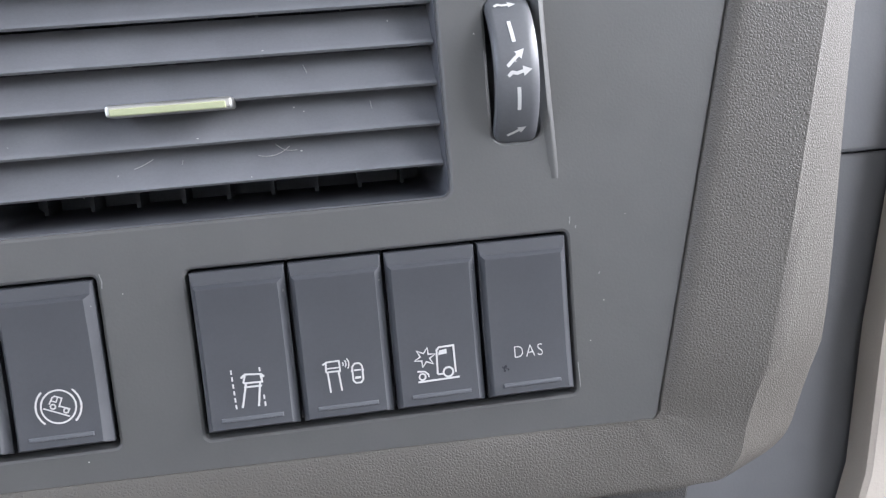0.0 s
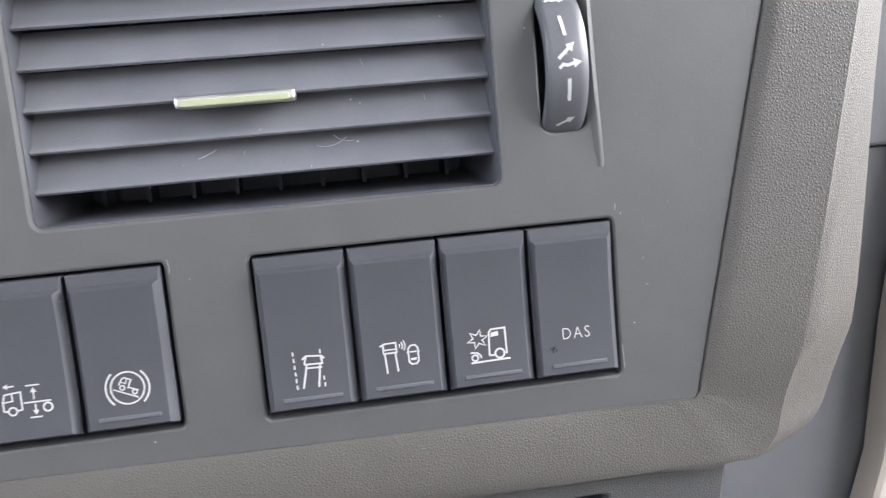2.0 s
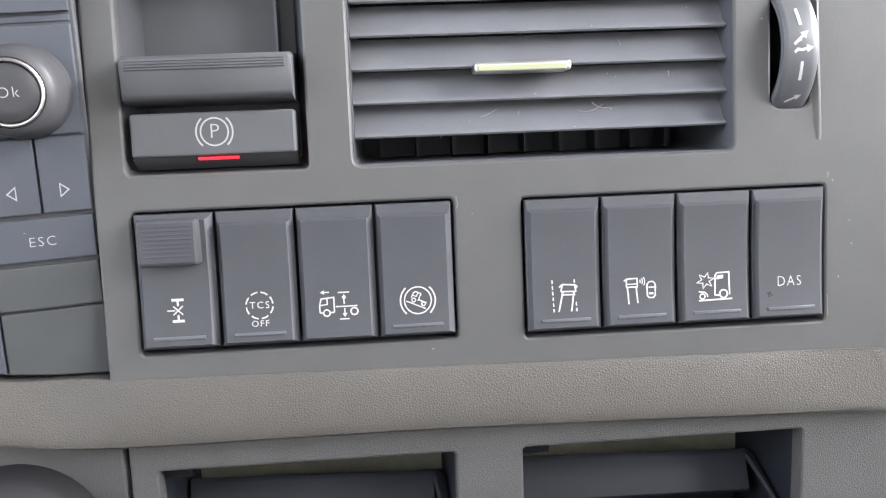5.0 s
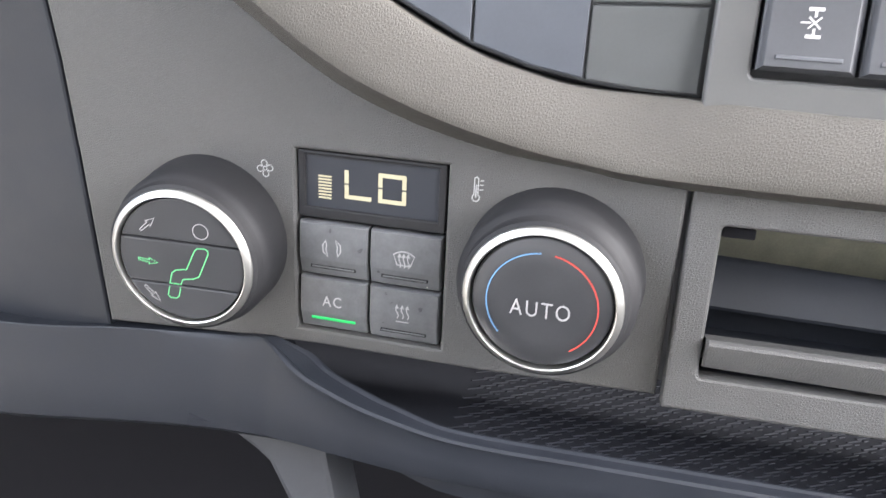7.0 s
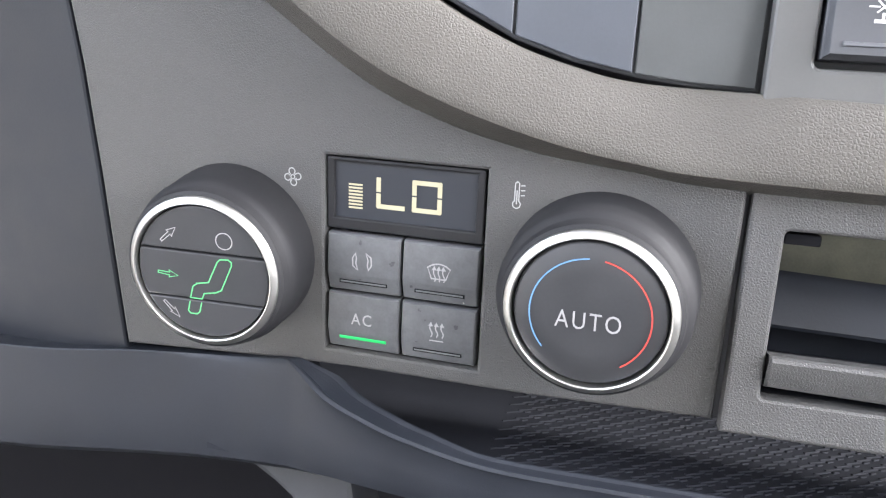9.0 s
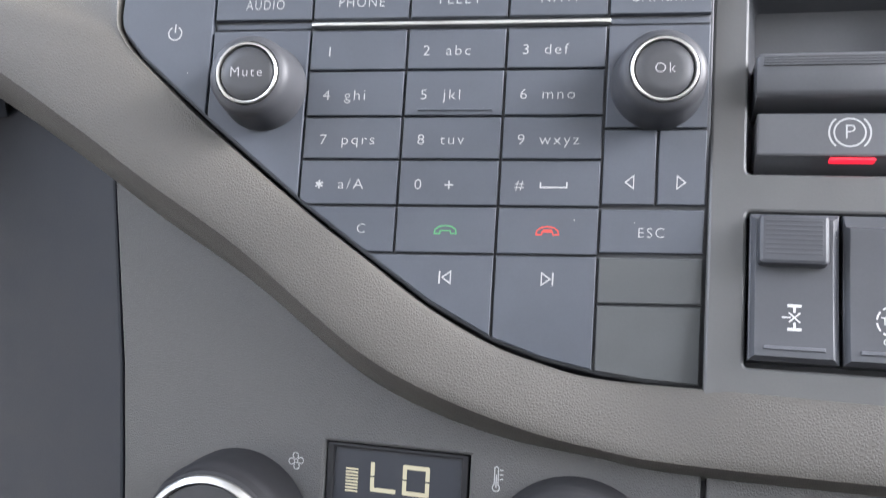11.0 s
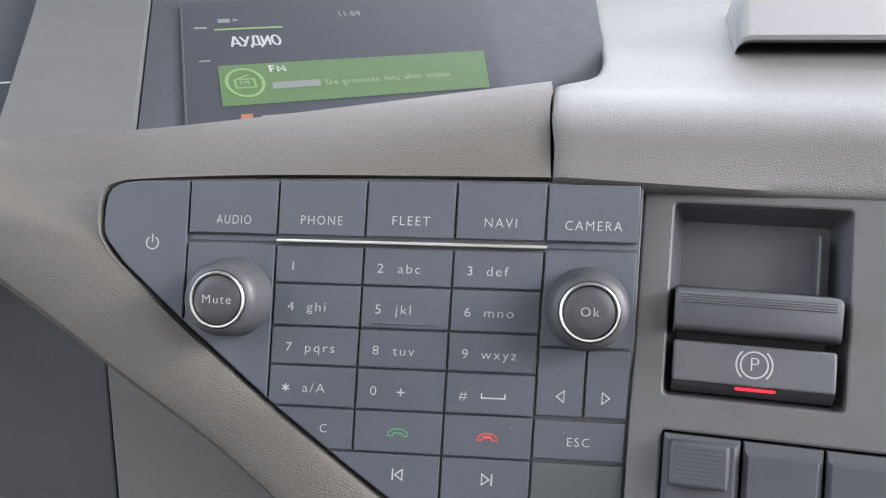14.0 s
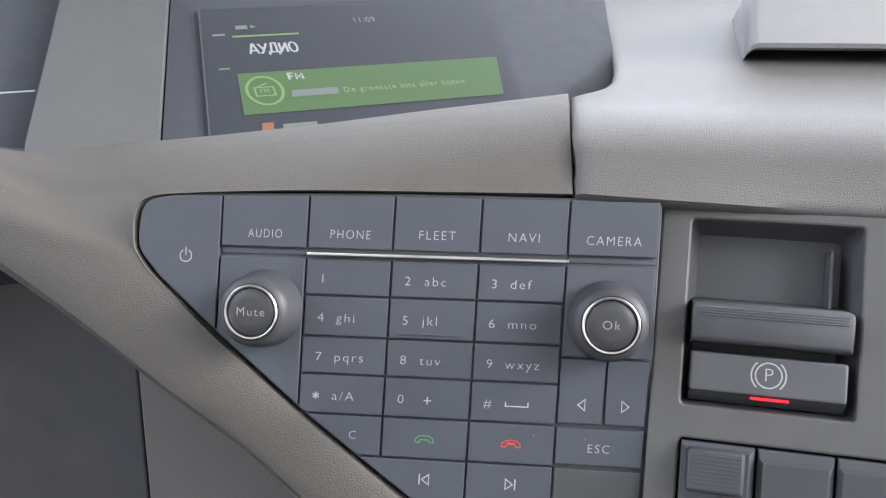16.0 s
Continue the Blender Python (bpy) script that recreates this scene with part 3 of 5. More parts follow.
def icon_lane(bm, mp):
    for i in range(6):
        stroke(bm, [(-3.9 + 0.06 * i, 4.3 - 1.6 * i), (-3.86 + 0.06 * i, 3.3 - 1.6 * i)], 0.38, mp, INK)
    for i in (0, 1, 4, 5):
        stroke(bm, [(2.4 + 0.09 * i, 4.3 - 1.6 * i), (2.44 + 0.09 * i, 3.3 - 1.6 * i)], 0.38, mp, INK)
    stroke(bm, [(-1.5, 1.0), (-0.9, 3.0), (2.6, 2.7), (2.7, 0.9), (-1.5, 1.0)], 0.42, mp, INK)
    stroke(bm, [(-1.9, 2.2), (-1.1, 2.9)], 0.5, mp, INK)
    stroke(bm, [(3.2, 2.0), (2.7, 2.6)], 0.5, mp, INK)
    stroke(bm, [(-1.4, 0.1), (2.6, 0.0)], 0.42, mp, INK)
    stroke(bm, [(-0.9, 0.9), (-2.2, -4.6)], 0.46, mp, INK)
    stroke(bm, [(2.2, 0.8), (1.4, -4.6)], 0.46, mp, INK)


def icon_side(bm, mp):
    mp = at(mp, -0.9, 0.3, 0.92)
    stroke(bm, [(-4.0, 1.0), (-3.8, 3.5), (-0.6, 3.6), (-0.5, 1.0), (-4.0, 1.0)], 0.42, mp, INK)
    stroke(bm, [(-4.7, 2.9), (-4.0, 3.3)], 0.45, mp, INK)
    stroke(bm, [(-4.1, 1.9), (-0.5, 1.9)], 0.35, mp, INK)
    stroke(bm, [(-3.6, 0.9), (-3.3, -4.2)], 0.46, mp, INK)
    stroke(bm, [(-0.9, 0.9), (-0.5, -4.0)], 0.46, mp, INK)
    for r in (0.8, 1.5, 2.2):
        stroke(bm, arc(-0.4, 2.6, r, -34, 38, 6), 0.32, mp, INK)
    stroke(bm, [(2.5, 1.6), (3.2, 2.4), (4.4, 2.4), (5.0, 1.6), (5.0, -1.8), (4.4, -2.5), (3.1, -2.5), (2.5, -1.8)], 0.42, mp, INK, True)
    stroke(bm, [(2.9, 0.7), (4.6, 0.7)], 0.4, mp, INK)
    stroke(bm, [(3.0, -1.2), (4.5, -1.2)], 0.6, mp, INK)
    stroke(bm, [(2.1, 0.6), (2.5, 0.6)], 0.5, mp, INK)
    stroke(bm, [(5.0, 0.6), (5.4, 0.6)], 0.5, mp, INK)


def icon_star(bm, mp):
    mp = at(mp, -0.6, 0.2, 0.97)
    star = []
    for i in range(12):
        r = 2.4 if i % 2 == 0 else 1.05
        a = radians(14 + 30 * i)
        star.append((-2.9 + r * math.cos(a) * 1.1, 1.8 + r * math.sin(a)))
    stroke(bm, star, 0.36, mp, INK, True)
    stroke(bm, [(-0.2, -2.6), (0.0, 3.2), (0.6, 3.9), (4.1, 4.0), (4.2, -2.6)], 0.46, mp, INK)
    fill(bm, [(0.3, 2.0), (2.4, 2.2), (2.4, 3.3), (0.6, 3.1)], mp, INK)
    stroke(bm, [(-0.2, -2.6), (1.2, -2.6)], 0.46, mp, INK + 2e-5)
    stroke(bm, arc(2.4, -2.3, 1.15, 0, 342, 18), 0.46, mp, INK + 3e-5, True)
    stroke(bm, [(-5.0, -4.0), (5.0, -3.8)], 0.46, mp, INK)
    stroke(bm, [(-5.0, -1.4), (-3.2, -1.6), (-2.4, -2.4), (-2.4, -3.0)], 0.4, mp, INK)
    stroke(bm, arc(-3.9, -2.8, 0.75, 0, 340, 14), 0.4, mp, INK + 2e-5, True)


def icon_das(bm, mp):
    letters(bm, "DAS", 2.9, at(mp, -0.7, 0.5, 1), INK, 0.84)


def icon_park(bm, mp):
    stroke(bm, arc(0, 0, 3.4, 0, 350, 36), 0.4, mp, INK, True)
    stroke(bm, arc(0, 0, 4.5, -48, 48, 14), 0.42, mp, INK)
    stroke(bm, arc(0, 0, 4.5, 132, 228, 14), 0.42, mp, INK)
    letters(bm, "P", 3.6, mp, INK)


def inked(name, draw, mp, mat, parent, label=""):
    bm = bmesh.new()
    draw(bm, mp)
    return part(name, bm, mat, parent, label)


# ---- rocker switches ----
def hollow(z, lo, hi):
    """How far a rocker's face sinks between its two ends."""
    f = 2 * (z - lo) / (hi - lo) - 1
    return -0.0010 * (1 - f * f)


def switch_body(x0, z0, x1, z1, top):
    """A rocker: flat sides, a hollow face drawn in, and a narrow shoulder above."""
    bm = bmesh.new()
    rows, n = [], 10
    for l, b, r, t, d, bend in ((0, 0, 0, 0, -0.007, 0), (0, 0, 0, 0, 0.0006, 0.6), (0.0002, 0.0002, 0.0002, 0.0002, 0.0009, 0.8), (0.0005, 0.0005, 0.0006, top - 0.0002, 0.0014, 1), (0.0009, 0.0008, 0.0012, top + 0.0002, 0.0026, 1), (0.0013, 0.0011, 0.0017, top + 0.0006, 0.0030, 1)):
        up = [z0 + b + (z1 - t - z0 - b) * i / n for i in range(n + 1)]
        rows.append([bm.verts.new(M1(x, z, d + bend * hollow(z, z0, z1))) for x, zs in ((x1 - r, up), (x0 + l, up[::-1])) for z in zs])
    for a, b in zip(rows, rows[1:]):
        bridge(bm, a, b)
    face = rows[-1]
    for i in range(n):
        bm.faces.new((face[i], face[i + 1], face[2 * n - i], face[2 * n + 1 - i]))
    return bm


def bank(box, icons, group, base):
    x0, z0, x1, z1 = box
    hold = thing("switch_holder", M1((x0 + x1) / 2, z0, -0.006), "black recess holding four rocker switches", "switch holder", "switch holders")
    part("recess", cavity(bmesh.new(), rrect(x0, z0, x1, z1, 0.0012), M1, -0.0041, -0.0075), DARK, hold)
    p = (x1 - x0 - 0.0007) / 4
    for i, (draw, words, latch, bar) in enumerate(icons):
        a = x0 + 0.0008 + i * p
        b = a + p - 0.0009
        lo, hi = z0 + 0.0018, z1 - 0.0007
        cx = (a + b) / 2
        sw = thing("rocker_switch", M1(cx, lo, -0.006), words, "switch", group)
        if latch:
            part("rocker", switch_body(a, lo, b, hi, 0.0012), SWITCH, sw)
            lt = part("slide_latch", slab(bmesh.new(), rrect(a + 0.0016, hi - 0.0136, b - 0.0030, hi - 0.0012, 0.0011, 3), M1, 0.001, 0.0062, 0.0010), LATCH, sw, "ribbed sliding latch")
            for k in range(8):
                zz = hi - 0.0029 - 0.00115 * k
                slab_part("rib", box_pts(a + 0.0030, zz - 0.00035, b - 0.0044, zz + 0.00035), M1, 0.0060, 0.00625, LATCH, lt, 0.0002)
        else:
            part("rocker", switch_body(a, lo, b, hi, 0.0030), SWITCH, sw)
        on = lambda x, z, d=0.0, lo=lo, hi=hi: M1(x, z, 0.0031 + hollow(z, lo, hi) + d)
        inked("icon", draw, at(on, cx + 0.0002, base), WHITE, sw, "white printed symbol")
        if draw is icon_das:
            rng = random.Random(11)
            for i in range(7):
                u, v, r = rng.uniform(-6.9, -5.3), rng.uniform(-3.6, -1.6), rng.uniform(0.15, 0.42)
                blot = [(u + r * rng.uniform(0.5, 1.2) * math.cos(t), v + r * rng.uniform(0.5, 1.2) * math.sin(t)) for t in [k * 0.7 for k in range(9)]]
                bm = bmesh.new()
                fill(bm, blot, at(on, cx, base), 0.0001)
                part("stain", bm, LOWER, sw, "small dark stain")
        if bar:
            slab_part("indicator", box_pts(cx - 0.0069, lo + 0.0027, cx + 0.0069, lo + 0.0036), on, -0.0006, 0.0003, GREYBAR, sw, 0.0002, "unlit grey indicator bar")


bank(BANK_A, [
    (icon_axle, "dark grey differential lock switch with ribbed latch", True, True),
    (icon_tcs, "dark grey traction control switch with white lettering", False, True),
    (icon_suspension, "dark grey suspension height switch with truck symbol", False, False),
    (icon_slope, "dark grey hill start switch with round truck symbol", False, True)], "lower left switch bank", 0.8403)
bank(BANK_B, [
    (icon_lane, "dark grey lane assist switch with road symbol", False, True),
    (icon_side, "dark grey blind spot switch with truck and car symbol", False, True),
    (icon_star, "dark grey collision warning switch with star symbol", False, True),
    (icon_das, "dark grey driver alert switch lettered DAS", False, True)], "lower right switch bank", 0.8395)


# ---- parking brake ----
def parking_brake():
    x0, z0, x1, z1 = PARK_BOX
    pb = thing("parking_brake", M1((x0 + x1) / 2, z0, -0.02), "dark grey parking brake lever in a square recess, red lamp lit", "parking brake")
    part("housing", cavity(bmesh.new(), rrect(x0, z0, x1, z1, 0.0014), M1, -0.0041, -0.017, 0.0030), PARK, pb)
    part("guide_rib", boxed(bmesh.new(), (-0.0861, 0.0070, 0.9020), (-0.0853, 0.0165, 0.9270)), PARK, pb)
    bm = bmesh.new()
    prof = [(-0.017, 0.9106), (0.0012, 0.9087), (0.0050, 0.9082), (0.0063, 0.9071), (0.0062, 0.9054), (0.0056, 0.9028), (0.0050, 0.8985), (0.0042, 0.8974), (0.0024, 0.8968), (-0.012, 0.8962)]
    xs = (x0 + 0.0016, x0 + 0.0024, x1 - 0.0034, x1 - 0.0026)
    secs = [[M1(x, z - (0.0005 if k in (0, 3) else 0), d - (0.0006 if k in (0, 3) else 0)) for d, z in prof] for k, x in enumerate(xs)]
    loft(bm, secs)
    bm.verts.ensure_lookup_table()
    n = len(prof)
    bm.faces.new(bm.verts[:n])
    bm.faces.new(bm.verts[3 * n:4 * n])
    lever = part("lever", bm, PARK, pb, "", 40)
    for k in range(4):
        zz = 0.9068 - 0.0007 * k
        slab_part("rib", box_pts(x0 + 0.0030, zz - 0.00022, x1 - 0.0042, zz + 0.00022), M1, 0.0050, 0.00647, PARK, lever, 0.0002)
    plate_face = slab_part("front_plate", rrect(x0 + 0.0020, 0.8822, x1 - 0.0028, 0.8937, 0.0009, 3), M1, -0.012, 0.0012, PARK, pb, 0.0007)
    bm = bmesh.new()
    loft(bm, [[M1(x, z, d) for d, z in ((-0.012, 0.8822), (0.0006, 0.8821), (-0.0045, 0.8790), (-0.012, 0.8788))] for x in (x0 + 0.0020, x1 - 0.0028)])
    part("lower_lip", bm, DARK, pb)
    inked("icon", icon_park, at(lambda x, z, d=0.0: M1(x, z, 0.0012 + d), -0.1026, 0.8884, 0.00107), SOFTWHITE, plate_face, "grey printed parking symbol")
    slab_part("warning_lamp", rrect(-0.1073, 0.8810, -0.0967, 0.8818, 0.0003, 2), M1, -0.003, 0.0016, RED, pb, 0.0002, "lit red lamp bar")


parking_brake()


# ---- air vent ----
def air_vent():
    x0, z0, x1, z1 = VENT_BOX
    av = thing("air_vent", M1((x0 + x1) / 2, z0, -0.03), "dark grey dashboard air vent with horizontal slats", "air vent")
    part("duct", cavity(bmesh.new(), rrect(x0 + 0.0003, z0 + 0.0003, x1 - 0.0003, z1 - 0.0003, 0.0020), M1, -0.0009, -0.045, 0.002), DUCT, av)
    for i in range(6):
        zf = 0.9222 + 0.0091 * (1 - i)
        bm = bmesh.new()
        prof = [(-0.0040, zf - 0.0008), (-0.0033, zf - 0.0003), (-0.0035, zf + 0.0002), (-0.0052, zf + 0.0010), (-0.0104, zf + 0.0086), (-0.0108, zf + 0.0078), (-0.0068, zf + 0.0004)]
        secs = [[M1(x, min(z, z1 - 0.0004), d) for d, z in prof] for x in (x0 + 0.0006, x1 - 0.0006)]
        loft(bm, secs, True)
        bm.verts.ensure_lookup_table()
        bm.faces.new(bm.verts[:7]), bm.faces.new(bm.verts[7:14])
        part("slat", bm, VENT, av, "", 50)
    for i in range(9):
        x = x0 + 0.008 + i * (x1 - x0 - 0.016) / 8
        part("vane", boxed(bmesh.new(), (x - 0.0005, 0.033, z0 + 0.002), (x + 0.0005, 0.044, z1 - 0.002)), DUCT, av)
    rng = random.Random(5)
    for x, z, turn, long in ((-0.0285, 0.8905, 20, 6.5), (-0.0200, 0.8890, 60, 4.5), (0.0015, 0.8905, 12, 7.5), (0.0040, 0.8915, -20, 5.0), (0.0105, 0.9085, 105, 3.5), (-0.0415, 0.8862, 95, 3.5), (-0.008, 0.9165, 25, 6.0), (0.0245, 0.8995, 100, 3.0)):
        pts, bend = [], rng.uniform(-0.12, 0.12)
        for i in range(9):
            s = (i / 8 - 0.5) * long
            a = radians(turn)
            u, v = s, bend * s * s
            pts.append((x + 0.001 * (u * math.cos(a) - v * math.sin(a)), z + 0.001 * (u * math.sin(a) + v * math.cos(a))))
        bm = bmesh.new()
        loft(bm, [[M1(px + 0.00012 * math.cos(b), pz + 0.00012 * math.sin(b), -0.0075 + 0.00012 * math.sin(b + 1)) for b in (0, 2.1, 4.2)] for px, pz in pts], True)
        part("lint_fibre", bm, LINT, av, "pale strand of lint caught between the slats")
    hd = part("handle", slab(bmesh.new(), rrect(-0.0325, 0.9015, -0.0058, 0.9042, 0.0008, 3), M1, -0.006, 0.0014, 0.0006), SILVER, av, "satin silver handle")
    slab_part("glow_strip", rrect(-0.0316, 0.9017, -0.0072, 0.9033, 0.0004, 2), M1, 0.0010, 0.0018, LUME, hd, 0.0003, "pale green strip")


air_vent()


# ---- thumb wheel beside the vent ----
def thumb_wheel():
    x0, z0, x1, z1 = WHEEL_BOX
    cy, cz, r = 0.0118, (z0 + z1) / 2, 0.0196
    tw = thing("thumb_wheel", (0.056, cy, z0), "dark grey vent thumb wheel with white arrows", "thumb wheel")
    part("slot", cavity(bmesh.new(), rrect(x0, z0, x1, z1, 0.003), M1, -0.0041, -0.034, 0.0), DARK, tw)
    bm = bmesh.new()
    secs = []
    for x, k in ((x0 + 0.0002, 0.88), (x0 + 0.0004, 0.955), (x0 + 0.0012, 0.985), (x0 + 0.0016, 0.985), (x0 + 0.0034, 1.0), (x1 - 0.0033, 1.0), (x1 - 0.0017, 0.985), (x1 - 0.0011, 0.955), (x1 - 0.0010, 0.86)):
        secs.append([Vector((x, cy - r * k * math.cos(a), cz + r * k * math.sin(a))) for a in [2 * math.pi * i / 64 for i in range(64)]])
    loft(bm, secs, True)
    part("wheel", bm, WHEEL, tw, "", 40)
    on = lambda x, s, d=0.0: Vector((0.0562 + x * 0.001, cy - (r + d) * math.cos(s * 0.001 / r), cz + (r + d) * math.sin(s * 0.001 / r)))

    def arrow(bm, x, s, turn, size=1.0, bent=False):
        c, q = math.cos(radians(turn)), math.sin(radians(turn))
        mp = lambda u, v, d=0.0: on(x + (u * c - v * q) * size, s + (u * q + v * c) * size, d)
        stroke(bm, [(-2.6, -0.5), (-1.6, 0.2), (-0.6, -0.2), (1.2, 0.0)] if bent else [(-2.4, 0), (0, 0), (1.2, 0)], 0.75, mp, INK)
        fill(bm, [(0.9, -1.1), (2.9, 0.0), (0.9, 1.1)], mp, INK + 2e-5)

    for x, t, turn, size, bent in ((-0.6, 2.0, 42, 1.0, False), (0.2, -0.9, 8, 1.0, True), (-1.0, 15.6, 0, 0.9, True), (-0.3, -15.2, 30, 0.9, False)):
        bm = bmesh.new()
        arrow(bm, x, t, turn, size, bent)
        part("arrow", bm, WHITE, tw, "white printed arrow")
    for pts in ([(-0.9, 10.6), (-0.7, 8.5), (-0.4, 5.6)], [(0.0, -4.2), (0.05, -6.5), (0.1, -9.4)]):
        bm = bmesh.new()
        stroke(bm, pts, 0.85, on, INK)
        part("dash", bm, WHITE, tw, "white printed dash")
    bm = bmesh.new()
    secs = []
    for i in range(13):
        t = i / 12
        z = 0.9360 - t * 0.0563
        x = 0.0632 + 0.0016 * t ** 2
        h = 0.0016 * (1 - t ** 4) + 0.0002
        secs.append([M1(x - 0.0010 - 0.0010 * t, z, -0.0005), M1(x - 0.0002, z, h), M1(x + 0.0005, z, h * 0.9), M1(x + 0.0016, z, -0.0005)])
    loft(bm, secs)
    part("guard_ridge", bm, PANEL, tw, "", 60)


thumb_wheel()


# ---- radio and telephone keypad ----
def to_v(x, z):
    return (x, z - 0.052 * (x + 0.136))


def radio():
    line = ccw([to_v(x, z) for x, z in [(-0.1362, 0.9370), (-0.21, 0.9335), (-0.2870, 0.9283), (-0.2912, 0.9275), (-0.2945, 0.9264), (-0.2966, 0.9247), (-0.2978, 0.9222), (-0.2983, 0.9185), (-0.2985, 0.9140), (-0.2981, 0.9110), (-0.2968, 0.9085), (-0.2909, 0.9020), (-0.2694, 0.8847), (-0.2415, 0.8635), (-0.2230, 0.8509), (-0.2056, 0.8394), (-0.1888, 0.8311), (-0.1756, 0.8271), (-0.1619, 0.8247), (-0.1500, 0.8236), (-0.1356, 0.8232)]])
    rd = thing("radio", M2(-0.2, 0.84, -0.01), "dark grey radio and telephone keypad with two knobs", "radio")
    slab_part("base_plate", inset(line, -0.0006), M2, -0.012, -0.0018, DARK, rd, 0.0004)
    inner = inset(line, 0.0003)
    c = [-0.271, -0.2430, -0.2160, -0.1892, -0.1628, -0.1362]
    g = 0.00036

    def key(x0, v0, x1, v1, proud=0.0, text=None, high=2.3, off=(0, 0), name="key", mat=KEY, draw=None, ink=SOFTWHITE, wide=1.0, label=""):
        pts = clip(box_pts(x0 + g, v0 + g, x1 - g, v1 - g), inner)
        k = slab_part(name, pts, M2, -0.0030, proud, mat, rd, 0.0003, label)
        mp = at(lambda x, z, d=0.0: M2(x, z, proud + d), (x0 + x1) / 2 + off[0], (v0 + v1) / 2 + off[1])
        if text:
            bm = bmesh.new()
            if isinstance(text, str):
                letters(bm, text, high, mp, INK, wide)
            else:
                for s, dx, hh in text:
                    if s in ("*", "+"):
                        for turn in ((90, 30, 150) if s == "*" else (0, 90)):
                            ux, uz = 1.15 * math.cos(radians(turn)), 1.15 * math.sin(radians(turn))
                            stroke(bm, [(dx + 1 - ux, -uz), (dx + 1 + ux, uz)], 0.42, mp, INK + turn * 2e-7)
                        continue
                    letters(bm, s, hh, at(mp, dx, 0, 1), INK, wide, "LEFT")
            part("lettering", bm, ink, k, "pale printed lettering")
        if draw:
            inked("symbol", draw, mp, ink, k, "printed symbol")
        return k

    top, r1, r1b, r2, r3, r4, r5, r6, r7 = 0.9372, 0.9200, 0.9172, 0.9056, 0.8928, 0.8810, 0.8685, 0.8558, 0.8434

    def power(bm, mp):
        stroke(bm, arc(0, 0, 1.9, 118, 422, 24), 0.36, mp, INK)
        stroke(bm, [(0, 0.2), (0, 2.7)], 0.36, mp, INK)

    key(-0.31, 0.80, c[0], top, draw=power, off=(0.0084, 0.0482), label="wide corner key with power symbol")
    for i, (s, wide, dx, dz) in enumerate((("AUDIO", 0.76, 0.0004, -0.0042), ("PHONE", 0.86, 0.0, -0.0039), ("FLEET", 0.97, 0.0001, -0.0035), ("NAVI", 0.95, 0.0, -0.0035), ("CAMERA", 0.92, 0.0002, -0.0038))):
        key(c[i], r1, c[i + 1], top, 0.0, s, 2.8, (dx, dz), wide=wide)
    key(c[0], r1b + 0.0004, c[1], r1, -0.0012, name="filler_strip")
    key(c[4], r1b + 0.0004, c[5], r1, -0.0012, name="filler_strip")
    slab_part("trim_strip", box_pts(c[1] + 0.0001, r1b + 0.0008, c[4] + 0.0006, r1 - 0.0010), M2, -0.003, 0.0007, SILVER, rd, 0.0003, "satin silver strip")
    key(c[0], 0.80, c[1], r1b + 0.0002, name="knob_field")
    key(c[4], 0.8893, c[5], r1b + 0.0002, name="knob_field")
    rows = [(r2, r1b, "1", "2", "abc", "3", "def"), (r3, r2, "4", "5", "jkl", "6", "mno"), (r4, r3, "7", "8", "tuv", "9", "wxyz"), (r5, r4, "*", "0", "+", "#", "")]
    first = ("", "ghi", "pqrs", "a/A")
    for j, (lo, hi, a, b, bt, d, dt) in enumerate(rows):
        key(c[1], lo, c[2], hi, 0.0, [(a, -9.0, 2.8), (first[j], -3.0, 2.8)], off=(0, -0.0006), wide=1.12)
        k5 = key(c[2], lo, c[3], hi, 0.0, [(b, -9.2, 2.8), (bt, -0.8 if bt == "+" else -3.0, 2.8)], off=(0, -0.0006), wide=1.1)
        if b == "5":
            slab_part("finger_ridge", box_pts(c[2] + 0.004, lo + 0.0015, c[3] - 0.003, lo + 0.0020), M2, -0.0005, 0.0005, KEY, k5, 0.0002)
        kk = key(c[3], lo, c[4], hi, 0.0, [(d, -9.2, 2.8), (dt, -3.4, 2.8)], off=(0, -0.0006), wide=1.1)
        if d == "#":
            bm = bmesh.new()
            mp = at(lambda x, z, q=0.0: M2(x, z, q), (c[3] + c[4]) / 2 + 0.001, (lo + hi) / 2 - 0.0006)
            stroke(bm, [(-3.4, 0.9), (-3.4, -0.5), (3.4, -0.5), (3.4, 0.9)], 0.38, mp, INK)
            part("symbol", bm, SOFTWHITE, kk)

    def phone(bm, mp):
        stroke(bm, [(-2.9, -1.0), (-2.7, 0.1), (-1.6, 0.9), (0, 1.15), (1.6, 0.9), (2.7, 0.1), (2.9, -1.0), (1.5, -1.0), (1.3, -0.2), (-1.3, -0.2), (-1.5, -1.0)], 0.34, mp, INK, True)

    def hang(bm, mp):
        phone(bm, mp)
        stroke(bm, [(-1.2, 0.15), (1.2, 0.15)], 0.5, mp, INK + 2e-5)

    key(c[1], r6, c[2], r5, 0.0, "C", 2.6, (0.0043, 0))
    key(c[2], r6, c[3], r5, 0.0, draw=phone, ink=GREENP)
    key(c[3], r6, c[4], r5, 0.0, draw=hang, ink=REDP)

    def prev(bm, mp):
        stroke(bm, [(-1.5, -1.7), (-1.5, 1.7)], 0.42, mp, INK)
        stroke(bm, [(-0.8, 0), (1.4, 1.6), (1.4, -1.6)], 0.38, mp, INK, True)

